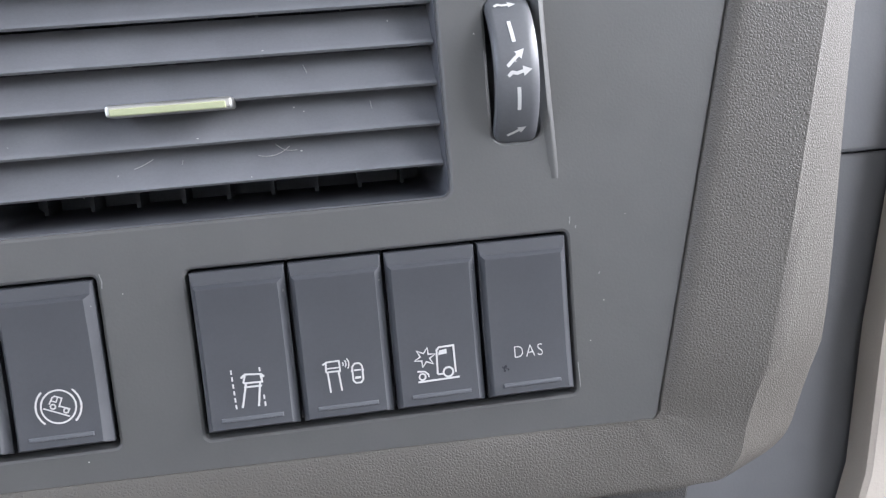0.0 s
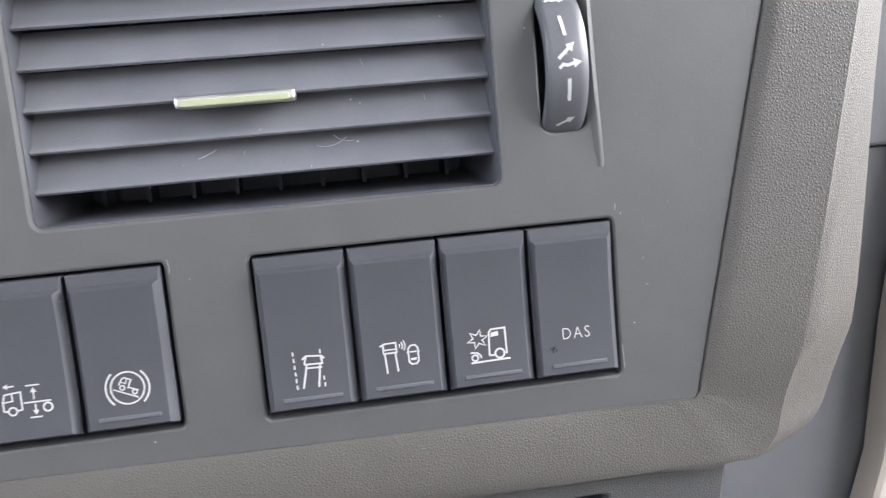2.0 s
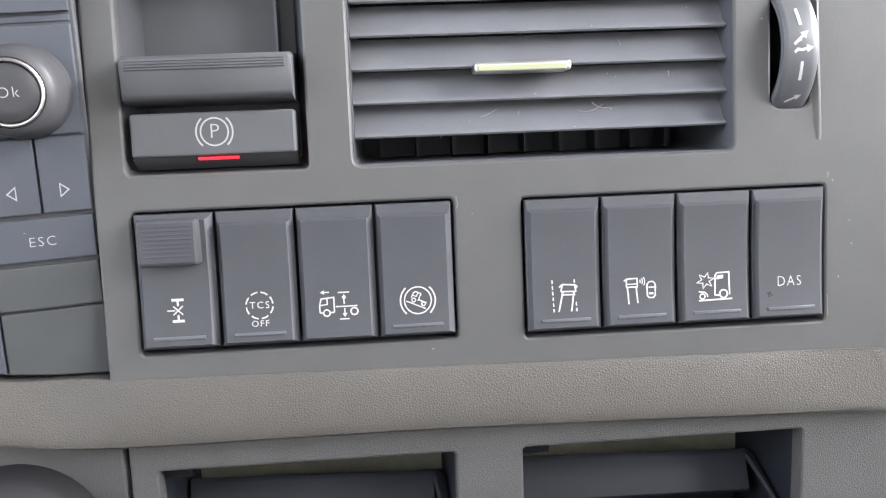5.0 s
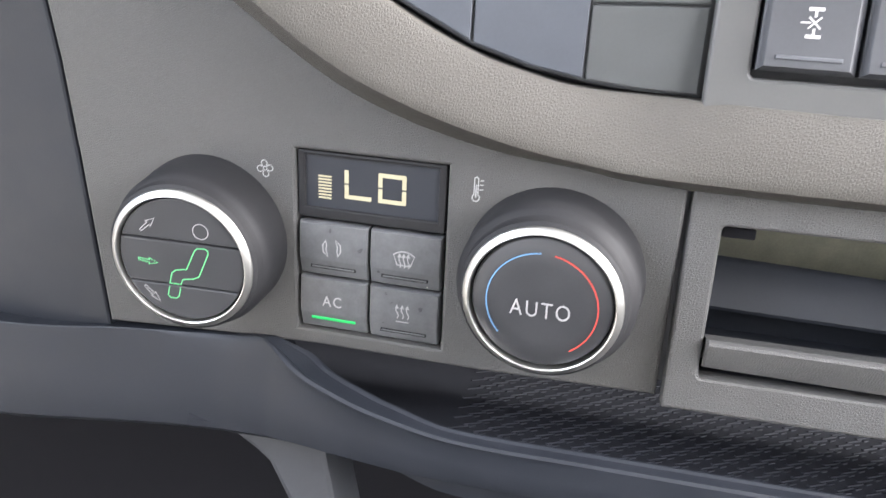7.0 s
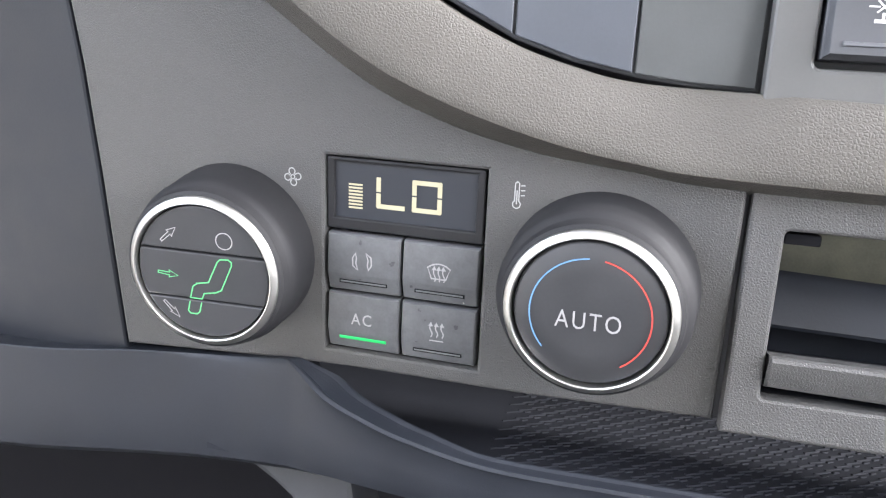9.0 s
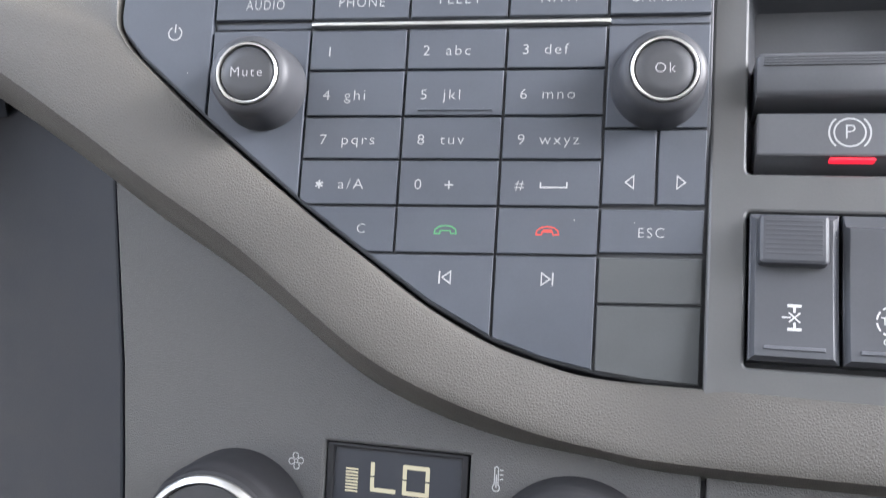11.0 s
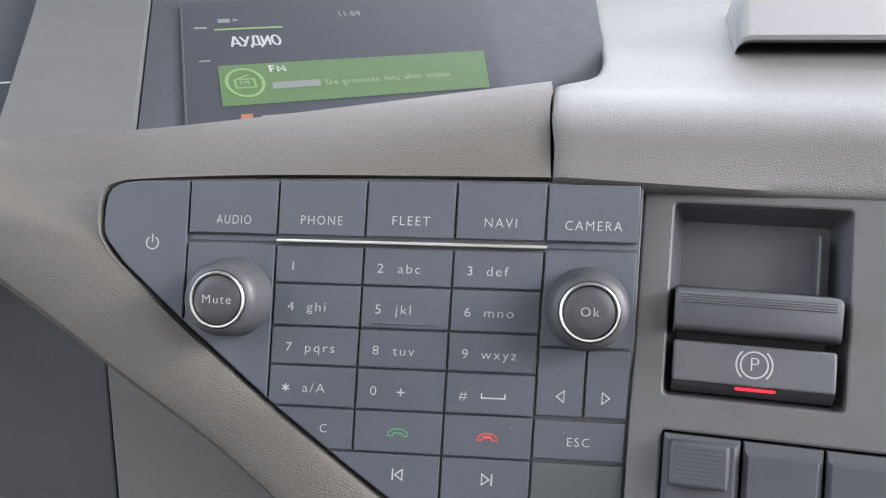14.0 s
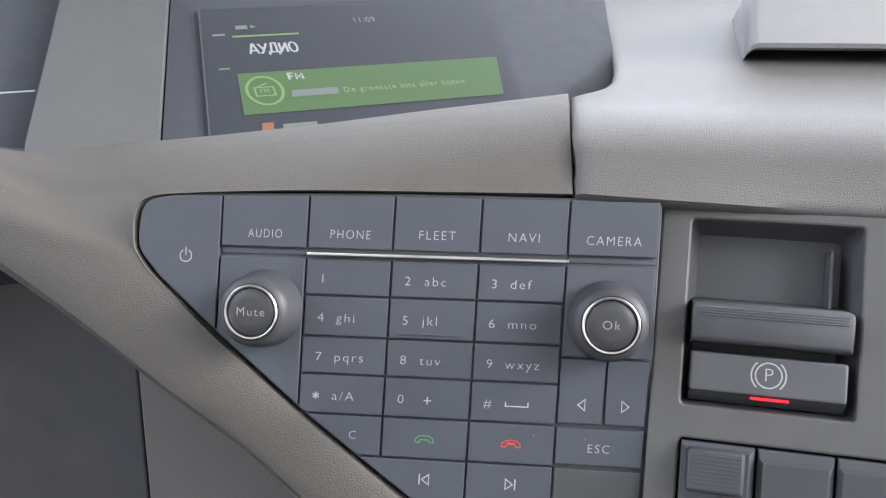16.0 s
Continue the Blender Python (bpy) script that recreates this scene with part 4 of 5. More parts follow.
    def following(bm, mp):
        stroke(bm, [(1.5, -1.7), (1.5, 1.7)], 0.42, mp, INK)
        stroke(bm, [(0.8, 0), (-1.4, 1.6), (-1.4, -1.6)], 0.38, mp, INK, True)

    def left(bm, mp):
        stroke(bm, [(-1.1, 0), (1.0, 1.7), (1.0, -1.7)], 0.36, mp, INK, True)

    def right(bm, mp):
        stroke(bm, [(1.1, 0), (-1.0, 1.7), (-1.0, -1.7)], 0.36, mp, INK, True)

    key(-0.26, 0.80, c[3], r6, draw=prev, off=(0.0227, 0.0217))
    key(c[3], 0.80, c[4], r6, draw=following, off=(0.0005, 0.0217))
    mid = -0.1488
    key(c[4], r5 + 0.0005, mid, 0.8893, draw=left, off=(0.0002, -0.0040))
    key(mid, r5 + 0.0005, c[5], 0.8893, draw=right, off=(-0.0002, -0.0040))
    key(c[4], r6 + 0.0006, c[5], r5 - 0.0002, 0.0, "ESC", 2.6, (-0.0002, -0.0005))
    key(c[4], r7, c[5], r6, mat=BLANK)
    key(c[4], 0.80, c[5], r7, mat=BLANK)

    def knob(x, z, text, high):
        base = Vector((x, A2 * x + B2 * z + C2, z))
        k = part("knob", lathe(bmesh.new(), [(0.0122, -0.003), (0.0122, 0.0006), (0.0120, 0.0018), (0.0115, 0.0050), (0.0111, 0.0095), (0.0107, 0.0116), (0.0098, 0.0129), (0.0086, 0.0134), (0.0085, 0.0122), (0.0, 0.0122)], base, N2, 56, False), RADIOKNOB, rd, "dark grey turning knob", 40)
        part("ring", lathe(bmesh.new(), [(0.0084, 0.0120), (0.0083, 0.0138), (0.0080, 0.0141), (0.0076, 0.0140), (0.0074, 0.0132), (0.0074, 0.0122)], base, N2, 56, False), SILVER, k, "satin silver ring", 40)
        part("cap", lathe(bmesh.new(), [(0.0072, 0.0122), (0.0072, 0.0132), (0.0069, 0.0136), (0.0040, 0.0138), (0.0, 0.01385)], base, N2, 56, False), CAP, k, "", 60)
        bm = bmesh.new()
        letters(bm, text, high, at(disc_map(base, N2, 3), 0.0, 0.0), 0.01395 + INK, 1.0)
        part("lettering", bm, SOFTWHITE, k, "pale printed lettering")

    knob(-0.1496, 0.9003, "Ok", 2.6)
    knob(-0.2553, 0.8948, "Mute", 2.6)


radio()


# ---- lower dashboard: climate plate, side panel, pockets ----
def lower_panels():
    outer = [(-0.3145, 0.880), (-0.3060, 0.8185), (-0.3035, 0.79), (-0.2998, 0.7392), (-0.2495, 0.7424), (-0.2300, 0.7432), (-0.1826, 0.7434), (-0.1354, 0.7450), (-0.1354, 0.812), (-0.165, 0.814), (-0.19, 0.820), (-0.212, 0.832), (-0.235, 0.850), (-0.27, 0.872)]
    single("climate_plate", plate(bmesh.new(), outer, [box_pts(-0.2366, 0.7480, -0.1942, 0.8006)], M3, 0.0, 0.008, 0.0009), CLIMATE, "dark grey grained plate around the climate controls", "dashboard panel")
    left = [(-0.95, 0.95), (-0.95, 0.712), (-0.40, 0.714), (-0.2995, 0.7250), (-0.3045, 0.79), (-0.3070, 0.8185), (-0.3158, 0.882), (-0.36, 0.925)]
    single("driver_side_panel", slab(bmesh.new(), left, lambda x, z, d=0.0: M3(x, z, d) + Vector((0, max(0.0, -0.31 - x) * 0.12, 0)), -0.010, -0.0008, 0.0010), LOWER, "smooth dark grey panel beside the climate plate", "dashboard panel")
    pk = [rrect(-0.1262, 0.7536, -0.0412, 0.7934, 0.0012), rrect(-0.0214, 0.7536, 0.0636, 0.7934, 0.0012)]
    single("pocket_panel", plate(bmesh.new(), [(-0.1341, 0.7440), (0.090, 0.7440), (0.098, 0.808), (-0.1341, 0.812)], pk, M4, 0.0, 0.006, 0.0008), CLIMATE, "dark grey grained panel with two storage pockets", "dashboard panel")
    # black sheet added behind the opening: the footwell's shade put into its colour
    single("footwell_shade_sheet", boxed(bmesh.new(), (-1.2, 0.30, 0.05), (1.2, 0.32, 0.705)), BLACK, "black sheet added to stand in for the footwell's shade", "wall")
    # box added behind the panels so no sky or light leaks through gaps
    single("dash_light_blocker", boxed(bmesh.new(), (-1.2, 0.098, 0.705), (0.125, 0.84, 0.93)), DARK, "dark box added behind the panels to block light leaks", "dashboard core")


lower_panels()


def pocket(x0, x1):
    z0, z1 = 0.7536, 0.7934
    pk = thing("storage_pocket", M4((x0 + x1) / 2, z0, -0.04), "dark grey open storage pocket with a raised front lip", "storage pocket", "dashboard pockets")
    part("liner", cavity(bmesh.new(), rrect(x0, z0, x1, z1, 0.0012), M4, -0.0061, -0.048, 0.0012), LOWER, pk)
    part("back_strip", boxed(bmesh.new(), (x0 + 0.0016, 0.0505, 0.772), (x1 - 0.0016, 0.0525, 0.7915)), OLIVE, pk, "olive grey back lining")
    bm = bmesh.new()
    flap = ((0.044, 0.7555, 0), (0.0370, 0.7795, 1), (0.0350, 0.7801, 1), (0.0336, 0.7788, 1), (0.0302, 0.7668, 0.5), (0.0308, 0.7658, 0.5), (0.0334, 0.7653, 0.5), (0.0450, 0.7646, 0.5))
    loft(bm, [[Vector((x, y, z - w * dip)) for y, z, w in flap] for x, dip in ((x0 + 0.0020, 0.0), (x0 + 0.0024, 0.0), (x1 - 0.0060, 0.0026), (x1 - 0.0056, 0.0026))])
    part("inner_flap", bm, LOWER, pk, "", 40)
    slab_part("catch", rrect(x0 + 0.0006, z1 - 0.0034, x0 + 0.0085, z1 - 0.0008, 0.0004, 2), M4, -0.012, -0.004, BLACK, pk, 0.0003)
    part("floor_plate", boxed(bmesh.new(), (x0 + 0.0012, 0.016, z0 + 0.0012), (x1 - 0.0012, 0.046, z0 + 0.0030)), LOWER, pk)
    bm = bmesh.new()
    prof = [(0.014, 0.7566, 1.0), (0.0090, 0.7560, 1.0), (0.0080, 0.7563, 1.0), (0.0074, 0.7571, 0.8), (0.0052, 0.7634, 0.0), (0.0055, 0.7642, 0.0), (0.0063, 0.7647, 0.0), (0.0130, 0.7640, 0.0)]
    ends = ((x0 + 0.0004, 0.0008, 0.0006), (x0 + 0.0010, 0.0, 0.0006), (x1 - 0.0016, 0.0, -0.0009), (x1 - 0.0010, 0.0008, -0.0009))
    loft(bm, [[Vector((x, y + e, z + w * up)) for y, z, w in prof] for x, e, up in ends], True)
    part("front_lip", bm, CLIMATE, pk, "", 32)
    bm = bmesh.new()
    loft(bm, [[Vector((x1 - 0.0062 + dx, 0.0365, 0.7770 + dz)) for dx, dz in ((0, 0), (0.0012, 0.0004), (0.0048, -0.002), (0.0048, -0.008))],
              [Vector((x1 - 0.0030 + dx, 0.0130, 0.7645 + dz)) for dx, dz in ((0, 0), (0.0008, 0.0004), (0.0018, -0.001), (0.0018, -0.006))]], True)
    part("side_rib", bm, LATCH, pk, "", 40)


pocket(-0.1262, -0.0412)
pocket(-0.0214, 0.0636)


# ---- climate controls ----
def arrow_outline(turn, size=1.0):
    c, s = math.cos(radians(turn)), math.sin(radians(turn))
    pts = [(-2.9, -0.3), (0.4, -0.42), (0.3, -1.0), (2.9, 0.0), (0.3, 1.0), (0.4, 0.42), (-2.9, 0.3)]
    return [((x * c - z * s) * size, (x * s + z * c) * size) for x, z in pts]


def wavy(bm, mp, x, z0, z1, amp=0.4, w=0.36, tip=True):
    pts = [(x + amp * math.sin(6.0 * i / 8), z0 + (z1 - z0) * i / 8) for i in range(9)]
    stroke(bm, pts, w, mp, INK)
    if tip:
        fill(bm, [(x - 0.75, z1 - 0.3), (x + 0.55, z1 - 0.3), (x - 0.1, z1 + 0.9)], mp, INK + 2e-5)


def icon_recirculate(bm, mp):
    for s in (1, -1):
        pts = [(s * 1.1, s * 2.4), (s * 2.5, s * 1.3), (s * 2.6, -s * 0.8), (s * 1.8, -s * 2.1), (s * 1.5, -s * 0.8), (s * 1.7, s * 0.5)]
        stroke(bm, pts, 0.38, mp, INK, True)


def icon_defrost(bm, mp):
    stroke(bm, [(-3.0, 1.0)] + arc(0, -1.6, 4.0, 139, 41, 10, 3.6) + [(3.0, 1.0), (1.9, -2.0), (-1.9, -2.0)], 0.38, mp, INK, True)
    for x in (-1.1, 0.1, 1.3):
        wavy(bm, mp, x, -2.9, 0.6, 0.28, 0.32)


def icon_heat(bm, mp):
    stroke(bm, [(-1.9, -2.6), (1.9, -2.6)], 0.38, mp, INK)
    for x in (-1.5, 0.0, 1.5):
        wavy(bm, mp, x, -1.6, 1.7, 0.35, 0.34)


def icon_fan(bm, mp):
    stroke(bm, arc(0, 0, 0.55, 0, 345, 14), 0.26, mp, INK, True)
    for a in (8, 98, 188, 278):
        c, s = math.cos(radians(a)), math.sin(radians(a))
        stroke(bm, [(1.45 * c + x, 1.45 * s + z) for x, z in arc(0, 0, 0.85, a - 150, a + 150, 14)], 0.28, mp, INK + 2e-5)


def icon_thermometer(bm, mp):
    stroke(bm, arc(0, -2.4, 0.95, 122, 418, 16) + [(0.5, 2.7), (0.0, 3.1), (-0.5, 2.7)], 0.3, mp, INK, True)
    stroke(bm, [(0, -2.4), (0, 1.0)], 0.35, mp, INK)
    for z in (2.2, 1.0, -0.2):
        stroke(bm, [(0.9, z), (1.9, z + 0.1)], 0.3, mp, INK)


def climate_unit():
    cu = thing("climate_control", M3(-0.2155, 0.748, -0.008), "dark climate control unit with lit display and four buttons", "climate control")
    slab_part("backing", box_pts(-0.2365, 0.7481, -0.1943, 0.8005), M3, -0.012, -0.0050, DARK, cu, 0.0003)
    part("display_frame", plate(bmesh.new(), rrect(-0.2362, 0.7816, -0.1948, 0.8003, 0.0006, 2), [box_pts(-0.2342, 0.7846, -0.1968, 0.7992)], M3, -0.0008, 0.005, 0.0004), KNOB, cu)
    ds = slab_part("display_glass", box_pts(-0.2344, 0.7840, -0.1966, 0.7994), M3, -0.0050, -0.0018, GLASS, cu, 0.0003, "dark display glass")
    for k in range(8):
        z = 0.7934 - 0.00086 * k
        bm = bmesh.new()
        fill(bm, box_pts(-0.2306, z - 0.00024, -0.2268, z + 0.00024), M3, -0.0016)
        part("level_bar", bm, LCD, ds, "lit pale yellow bar")

    def digit(x, segs, name):
        w, h, t = 0.0078, 0.0082, 0.00118
        cz, m = 0.7919, 0.0002
        seg = {"t": box_pts(x + m, cz + h / 2 - t, x + w - m, cz + h / 2), "b": box_pts(x + m, cz - h / 2, x + w - m, cz - h / 2 + t)}
        for nm, xx in (("l", x), ("r", x + w - t)):
            seg["u" + nm] = box_pts(xx, cz + m, xx + t, cz + h / 2 - m)
            seg["d" + nm] = box_pts(xx, cz - h / 2 + m, xx + t, cz - m)
        for s in segs:
            bm = bmesh.new()
            fill(bm, seg[s], M3, -0.0016)
            part(name, bm, LCD, ds, "lit pale yellow digit segment")

    digit(-0.2231, ("ul", "dl", "b"), "digit_segment")
    digit(-0.2136, ("t", "b", "ul", "dl", "ur", "dr"), "digit_segment")
    cols, rws = (-0.2361, -0.2154, -0.1947), (0.7484, 0.7647, 0.7810)
    ac = lambda bm, mp: letters(bm, "AC", 3.2, mp, INK, 0.86, "CENTER", 0.006)
    for (i, j, draw, lit) in ((0, 1, icon_recirculate, 0), (1, 1, icon_defrost, 0), (0, 0, ac, 1), (1, 0, icon_heat, 0)):
        x0, x1, z0, z1 = cols[i] + 0.0004, cols[i + 1] - 0.0004, rws[j] + 0.0004, rws[j + 1] - 0.0004
        bm = bmesh.new()
        prof = [(-0.0045, z1), (-0.0004, z1), (0.0002, z1 - 0.0003), (0.0008, z0 + 0.0052), (0.0006, z0 + 0.0047), (-0.0005, z0 + 0.0004), (-0.0010, z0), (-0.0045, z0)]
        loft(bm, [[M3(x, z, d - e) for d, z in prof] for x, e in ((x0, 0.0006), (x0 + 0.0003, 0.0001), (x0 + 0.0006, 0.0), (x1 - 0.0006, 0.0), (x1 - 0.0003, 0.0001), (x1, 0.0006))], True)
        bm.verts.ensure_lookup_table()
        bm.faces.new(bm.verts[:8]), bm.faces.new(bm.verts[40:48])
        bt = part("button", bm, BUTTON, cu, "", 25)
        cx = (x0 + x1) / 2
        inked("icon", draw, at(lambda x, z, d=0.0: M3(x, z, 0.0006 + d), cx - 0.0002, (z0 + z1) / 2 + 0.0010), SOFTWHITE, bt, "pale printed symbol")
        if lit:
            slab_part("lamp", box_pts(cx - 0.0066, z0 + 0.0029, cx + 0.0066, z0 + 0.0037), M3, -0.0010, 0.0007, GREEN, bt, 0.0003, "lit green lamp bar")
        else:
            slab_part("lamp", box_pts(cx - 0.0066, z0 + 0.0023, cx + 0.0066, z0 + 0.0033), M3, -0.0010, 0.0004, BLACK, bt, 0.0001, "unlit lamp bar in a dark slot")
            slab_part("lens", box_pts(cx - 0.0063, z0 + 0.00255, cx + 0.0063, z0 + 0.00305), M3, -0.0008, 0.00048, BUTTON, bt, 0.0001)
    inked("fan_symbol", icon_fan, at(M3, -0.2453, 0.7942), SOFTWHITE, cu, "pale printed fan symbol")
    inked("temperature_symbol", icon_thermometer, at(M3, -0.1868, 0.7955), SOFTWHITE, cu, "pale printed thermometer symbol")


climate_unit()


KN = Vector((-0.07, -0.97, -0.19)).normalized()


def climate_knob(base, label, r, axis, wide):
    k = thing("rotary_knob", base, label, "knob", "climate knobs")
    b = Vector(base)
    part("body", lathe(bmesh.new(), [(wide, -0.004), (wide, 0.0010), (wide - 0.0002, 0.0030), (wide - 0.0004, 0.0070), (wide - 0.0006, 0.0108), (wide - 0.0011, 0.0120), (r + 0.0015, 0.0128), (r + 0.0012, 0.0132), (r + 0.0009, 0.0158), (r, 0.0166), (r - 0.0002, 0.0150), (0.0, 0.0146)], b, axis, 72, False), KNOB, k, "", 40)
    part("ring", lathe(bmesh.new(), [(r, 0.0156), (r - 0.0001, 0.0168), (r - 0.0004, 0.0173), (r - 0.0017, 0.0180), (r - 0.0020, 0.0178), (r - 0.0022, 0.0150)], b, axis, 72, False), SILVER, k, "satin silver ring", 40)
    return k, disc_map(b, axis)


def knobs():
    k, mp = climate_knob((-0.1653, 0.011, 0.7751), "black rotary temperature knob with silver ring lettered AUTO", 0.0199, KN, 0.0235)
    cap = part("cap", lathe(bmesh.new(), [(0.0172, 0.0150), (0.0172, 0.0166), (0.0166, 0.0172), (0.0100, 0.0174), (0.0, 0.0175)], Vector((-0.1653, 0.011, 0.7751)), KN, 72, False), CAP, k, "", 60)
    face = at(mp, 0, 0)
    f = lambda x, z, d=0.0: face(x, z, 0.0176 + d)
    bm = bmesh.new()
    letters(bm, "AUTO", 4.3, at(f, 0.0, -1.7, 1), INK, 0.78, "CENTER", -0.002)
    part("lettering", bm, SOFTWHITE, cap, "pale printed lettering")
    bm = bmesh.new()
    stroke(bm, arc(0.2, -0.2, 13.6, 94, 221, 26), 0.34, f, INK)
    part("blue_arc", bm, BLUEP, cap, "blue printed arc")
    bm = bmesh.new()
    stroke(bm, arc(0.2, -0.2, 13.6, 80, -56, 28), 0.36, f, INK)
    part("red_arc", bm, REDP, cap, "red printed arc")

    base = (-0.2628, 0.0146, 0.7727)
    k, mp = climate_knob(base, "black rotary fan knob with silver ring and three buttons", 0.0202, Vector((0.012, -0.97, -0.20)), 0.0233)
    f = lambda x, z, d=0.0: mp(x, z, d)
    circ = ccw(arc(0, 0, 0.0177, 0, 350, 35))
    btns = []
    for lo, hi in ((0.0056, 0.03), (-0.0074, 0.0052), (-0.03, -0.0078)):
        btns.append(slab_part("button", clip(box_pts(-0.03, lo, 0.03, hi), circ), f, 0.0140, 0.0170, CAP, k, 0.0004))
    ff = at(lambda x, z, d=0.0: mp(x, z, 0.0170 + d), 0, 0)

    def outline(cx, cz, turn, size=1.0):
        bm = bmesh.new()
        stroke(bm, [(cx + x, cz + z) for x, z in arrow_outline(turn, size)], 0.25, ff, INK, True)
        return bm

    part("icon", outline(-8.6, 9.6, 42), SOFTWHITE, btns[0], "pale printed arrow")
    bm = bmesh.new()
    stroke(bm, arc(6.4, 9.2, 2.15, 0, 345, 24), 0.28, ff, INK, True)
    part("icon", bm, SOFTWHITE, btns[0], "pale printed ring")
    part("icon", outline(-9.6, -1.2, -6, 0.95), GREENLINE, btns[1], "lit green arrow")
    seat = [(8.0, 3.8), (7.2, 4.4), (5.0, 4.2), (4.2, 3.4), (1.4, -2.4), (-1.8, -3.0), (-3.0, -4.0), (-3.9, -7.2)]
    back = [(-0.7, -7.2), (0.0, -5.6), (3.2, -5.0), (4.8, -4.2), (8.0, 2.8)]
    bm = bmesh.new()
    stroke(bm, seat + back, 0.34, ff, INK, True)
    part("icon", bm, GREENLINE, btns[1], "lit green seat outline")
    bm = bmesh.new()
    stroke(bm, [(-4.1, -8.2), (-4.8, -10.9), (-4.2, -11.6), (-2.4, -11.6), (-1.6, -10.9), (-0.9, -8.2)], 0.34, ff, INK)
    part("icon", bm, GREENLINE, btns[2], "lit green seat base outline")
    part("icon", outline(-9.4, -11.0, -46), SOFTWHITE, btns[2], "pale printed arrow")


knobs()


# ---- tray and knee panel below ----
RIM = [(-0.42, 0.0275, 0.7290), (-0.337, 0.0235, 0.7331), (-0.2966, 0.0215, 0.7380), (-0.2628, 0.0195, 0.7413), (-0.2520, 0.0178, 0.7429), (-0.2475, 0.0168, 0.7436), (-0.2450, 0.0158, 0.7428), (-0.2341, 0.0115, 0.7364), (-0.2206, 0.0075, 0.7328), (-0.2094, 0.0050, 0.7307), (-0.1910, 0.0020, 0.7286), (-0.1742, 0.0005, 0.7284), (-0.1526, 0.0, 0.7286), (-0.08, 0.0, 0.7285), (0.0, 0.0, 0.7295), (0.095, 0.0, 0.731)]


def tray_and_knee():
    secs = []
    for x, y, z in spline(RIM, 6):
        w = min(1.0, max(0.0, (x + 0.2485) / 0.010))
        top = Vector((x, y, z))
        slip = float(np.interp(x, (-0.25, -0.240, -0.2094, -0.191), (0, 0.0075, 0.006, 0)))
        inner = top + Vector((slip, 0.002 + 0.005 * w, 0.0002 * w))
        foot = float(np.interp(x, (-0.42, -0.335, -0.28, -0.23, -0.16, 0.1), (0.691, 0.698, 0.7060, 0.7115, 0.715, 0.716)))
        drop = z - foot
        y2 = float(np.interp(x, (-0.42, -0.337, -0.2966, -0.2628, -0.245, -0.225, -0.2, -0.17, -0.15, 0.1), (0.0275, 0.0235, 0.0215, 0.0186, 0.0155, 0.0098, 0.0042, 0.0008, 0.0, 0.0)))
        low = lambda dy, k: Vector((x, y2 + dy, z - k * drop))
        across = lambda k, up: inner.lerp(top, k) + Vector((0, 0, up * w))
        secs.append([inner + Vector((0, 0.016 - 0.012 * w, -0.022 * w)), inner + Vector((0, 0.0008, -0.0012 * w)), across(0.0, 0.0), across(0.06, 0.0004), across(0.14, 0.0003), across(0.22, -0.0003), across(0.5, -0.0004), across(0.78, -0.0003), across(0.86, 0.0003), across(0.95, 0.0004),
                     top + Vector((0, -0.0002, -0.0004)), top.lerp(low(-0.0004, 0.1), 0.5), low(0.0, 0.16), low(0.0003, 0.45), low(0.0008, 0.75), low(0.0022, 0.93), low(0.0055, 1.0), low(0.04, 1.04)])
    single("knee_panel", loft(bmesh.new(), secs), LOWER, "smooth dark blue-grey knee panel with a curved tray rim", "dashboard panel", sharp=24)
    tr = thing("dashboard_tray", (-0.06, 0.045, 0.7120), "open dashboard tray with a ribbed black rubber mat", "tray")
    part("floor_mat", boxed(bmesh.new(), (-0.272, 0.0205, 0.7120), (0.095, 0.105, 0.7175)), MAT, tr)
    def dash(bm, x, y):
        loft(bm, [[Vector((x + dx, y + dy - wide, 0.7174)), Vector((x + dx, y + dy, 0.7179)), Vector((x + dx, y + dy + wide, 0.7174))] for dx, dy, wide in ((-0.0006, 0.0, 0.0001), (0.0, -0.0003, 0.0004), (0.0050, 0.0030, 0.0004), (0.0056, 0.0024, 0.0004), (0.0074, 0.0036, 0.0001))])

    bm, first = bmesh.new(), None
    for r in range(22):
        y = 0.0165 + 0.0039 * r
        for i in range(39):
            x = -0.192 + 0.0074 * i + (0.0037 if r % 2 else 0.0)
            if i >= 19 or r >= 15:
                dash(bm, x, y)
            elif first is None:
                one = bmesh.new()
                dash(one, x, y)
                first, start = part("ridge", one, MAT, tr, "", 20), (x, y)
            else:
                ob = new("ridge", first.data)
                ob.parent, ob.location = tr, (x - start[0], y - start[1], 0)
    rest = part("ridge_field", bm, MAT, tr, "", 20)
    tagged(rest, "low slanted ridges of the black rubber mat", "", "", "stuff")
    fb = lambda x, z, d=0.0: Vector((x * 1.05 + 0.0085, 0.036 - d, z - 0.006))
    single("footwell_bracket", slab(bmesh.new(), [(-0.2750, 0.7110), (-0.2683, 0.7100), (-0.2594, 0.7068), (-0.2527, 0.7026), (-0.2481, 0.6990), (-0.2380, 0.68), (-0.2230, 0.68), (-0.2285, 0.7027), (-0.2318, 0.7200), (-0.2600, 0.7200)], fb, -0.02, 0.0, 0.002), SWITCH, "grey curved bracket in the dark footwell", "bracket")


tray_and_knee()


# ---- display in its hood ----
SU = Vector((0.8155, 0.5268, 0.2397)).normalized()
SN = Vector((0.2361, -0.6809, 0.6932))
SN = (SN - SU * SN.dot(SU)).normalized()
SV = SN.cross(SU)
S0 = Vector((-0.3297, 0.0805, 1.0001))


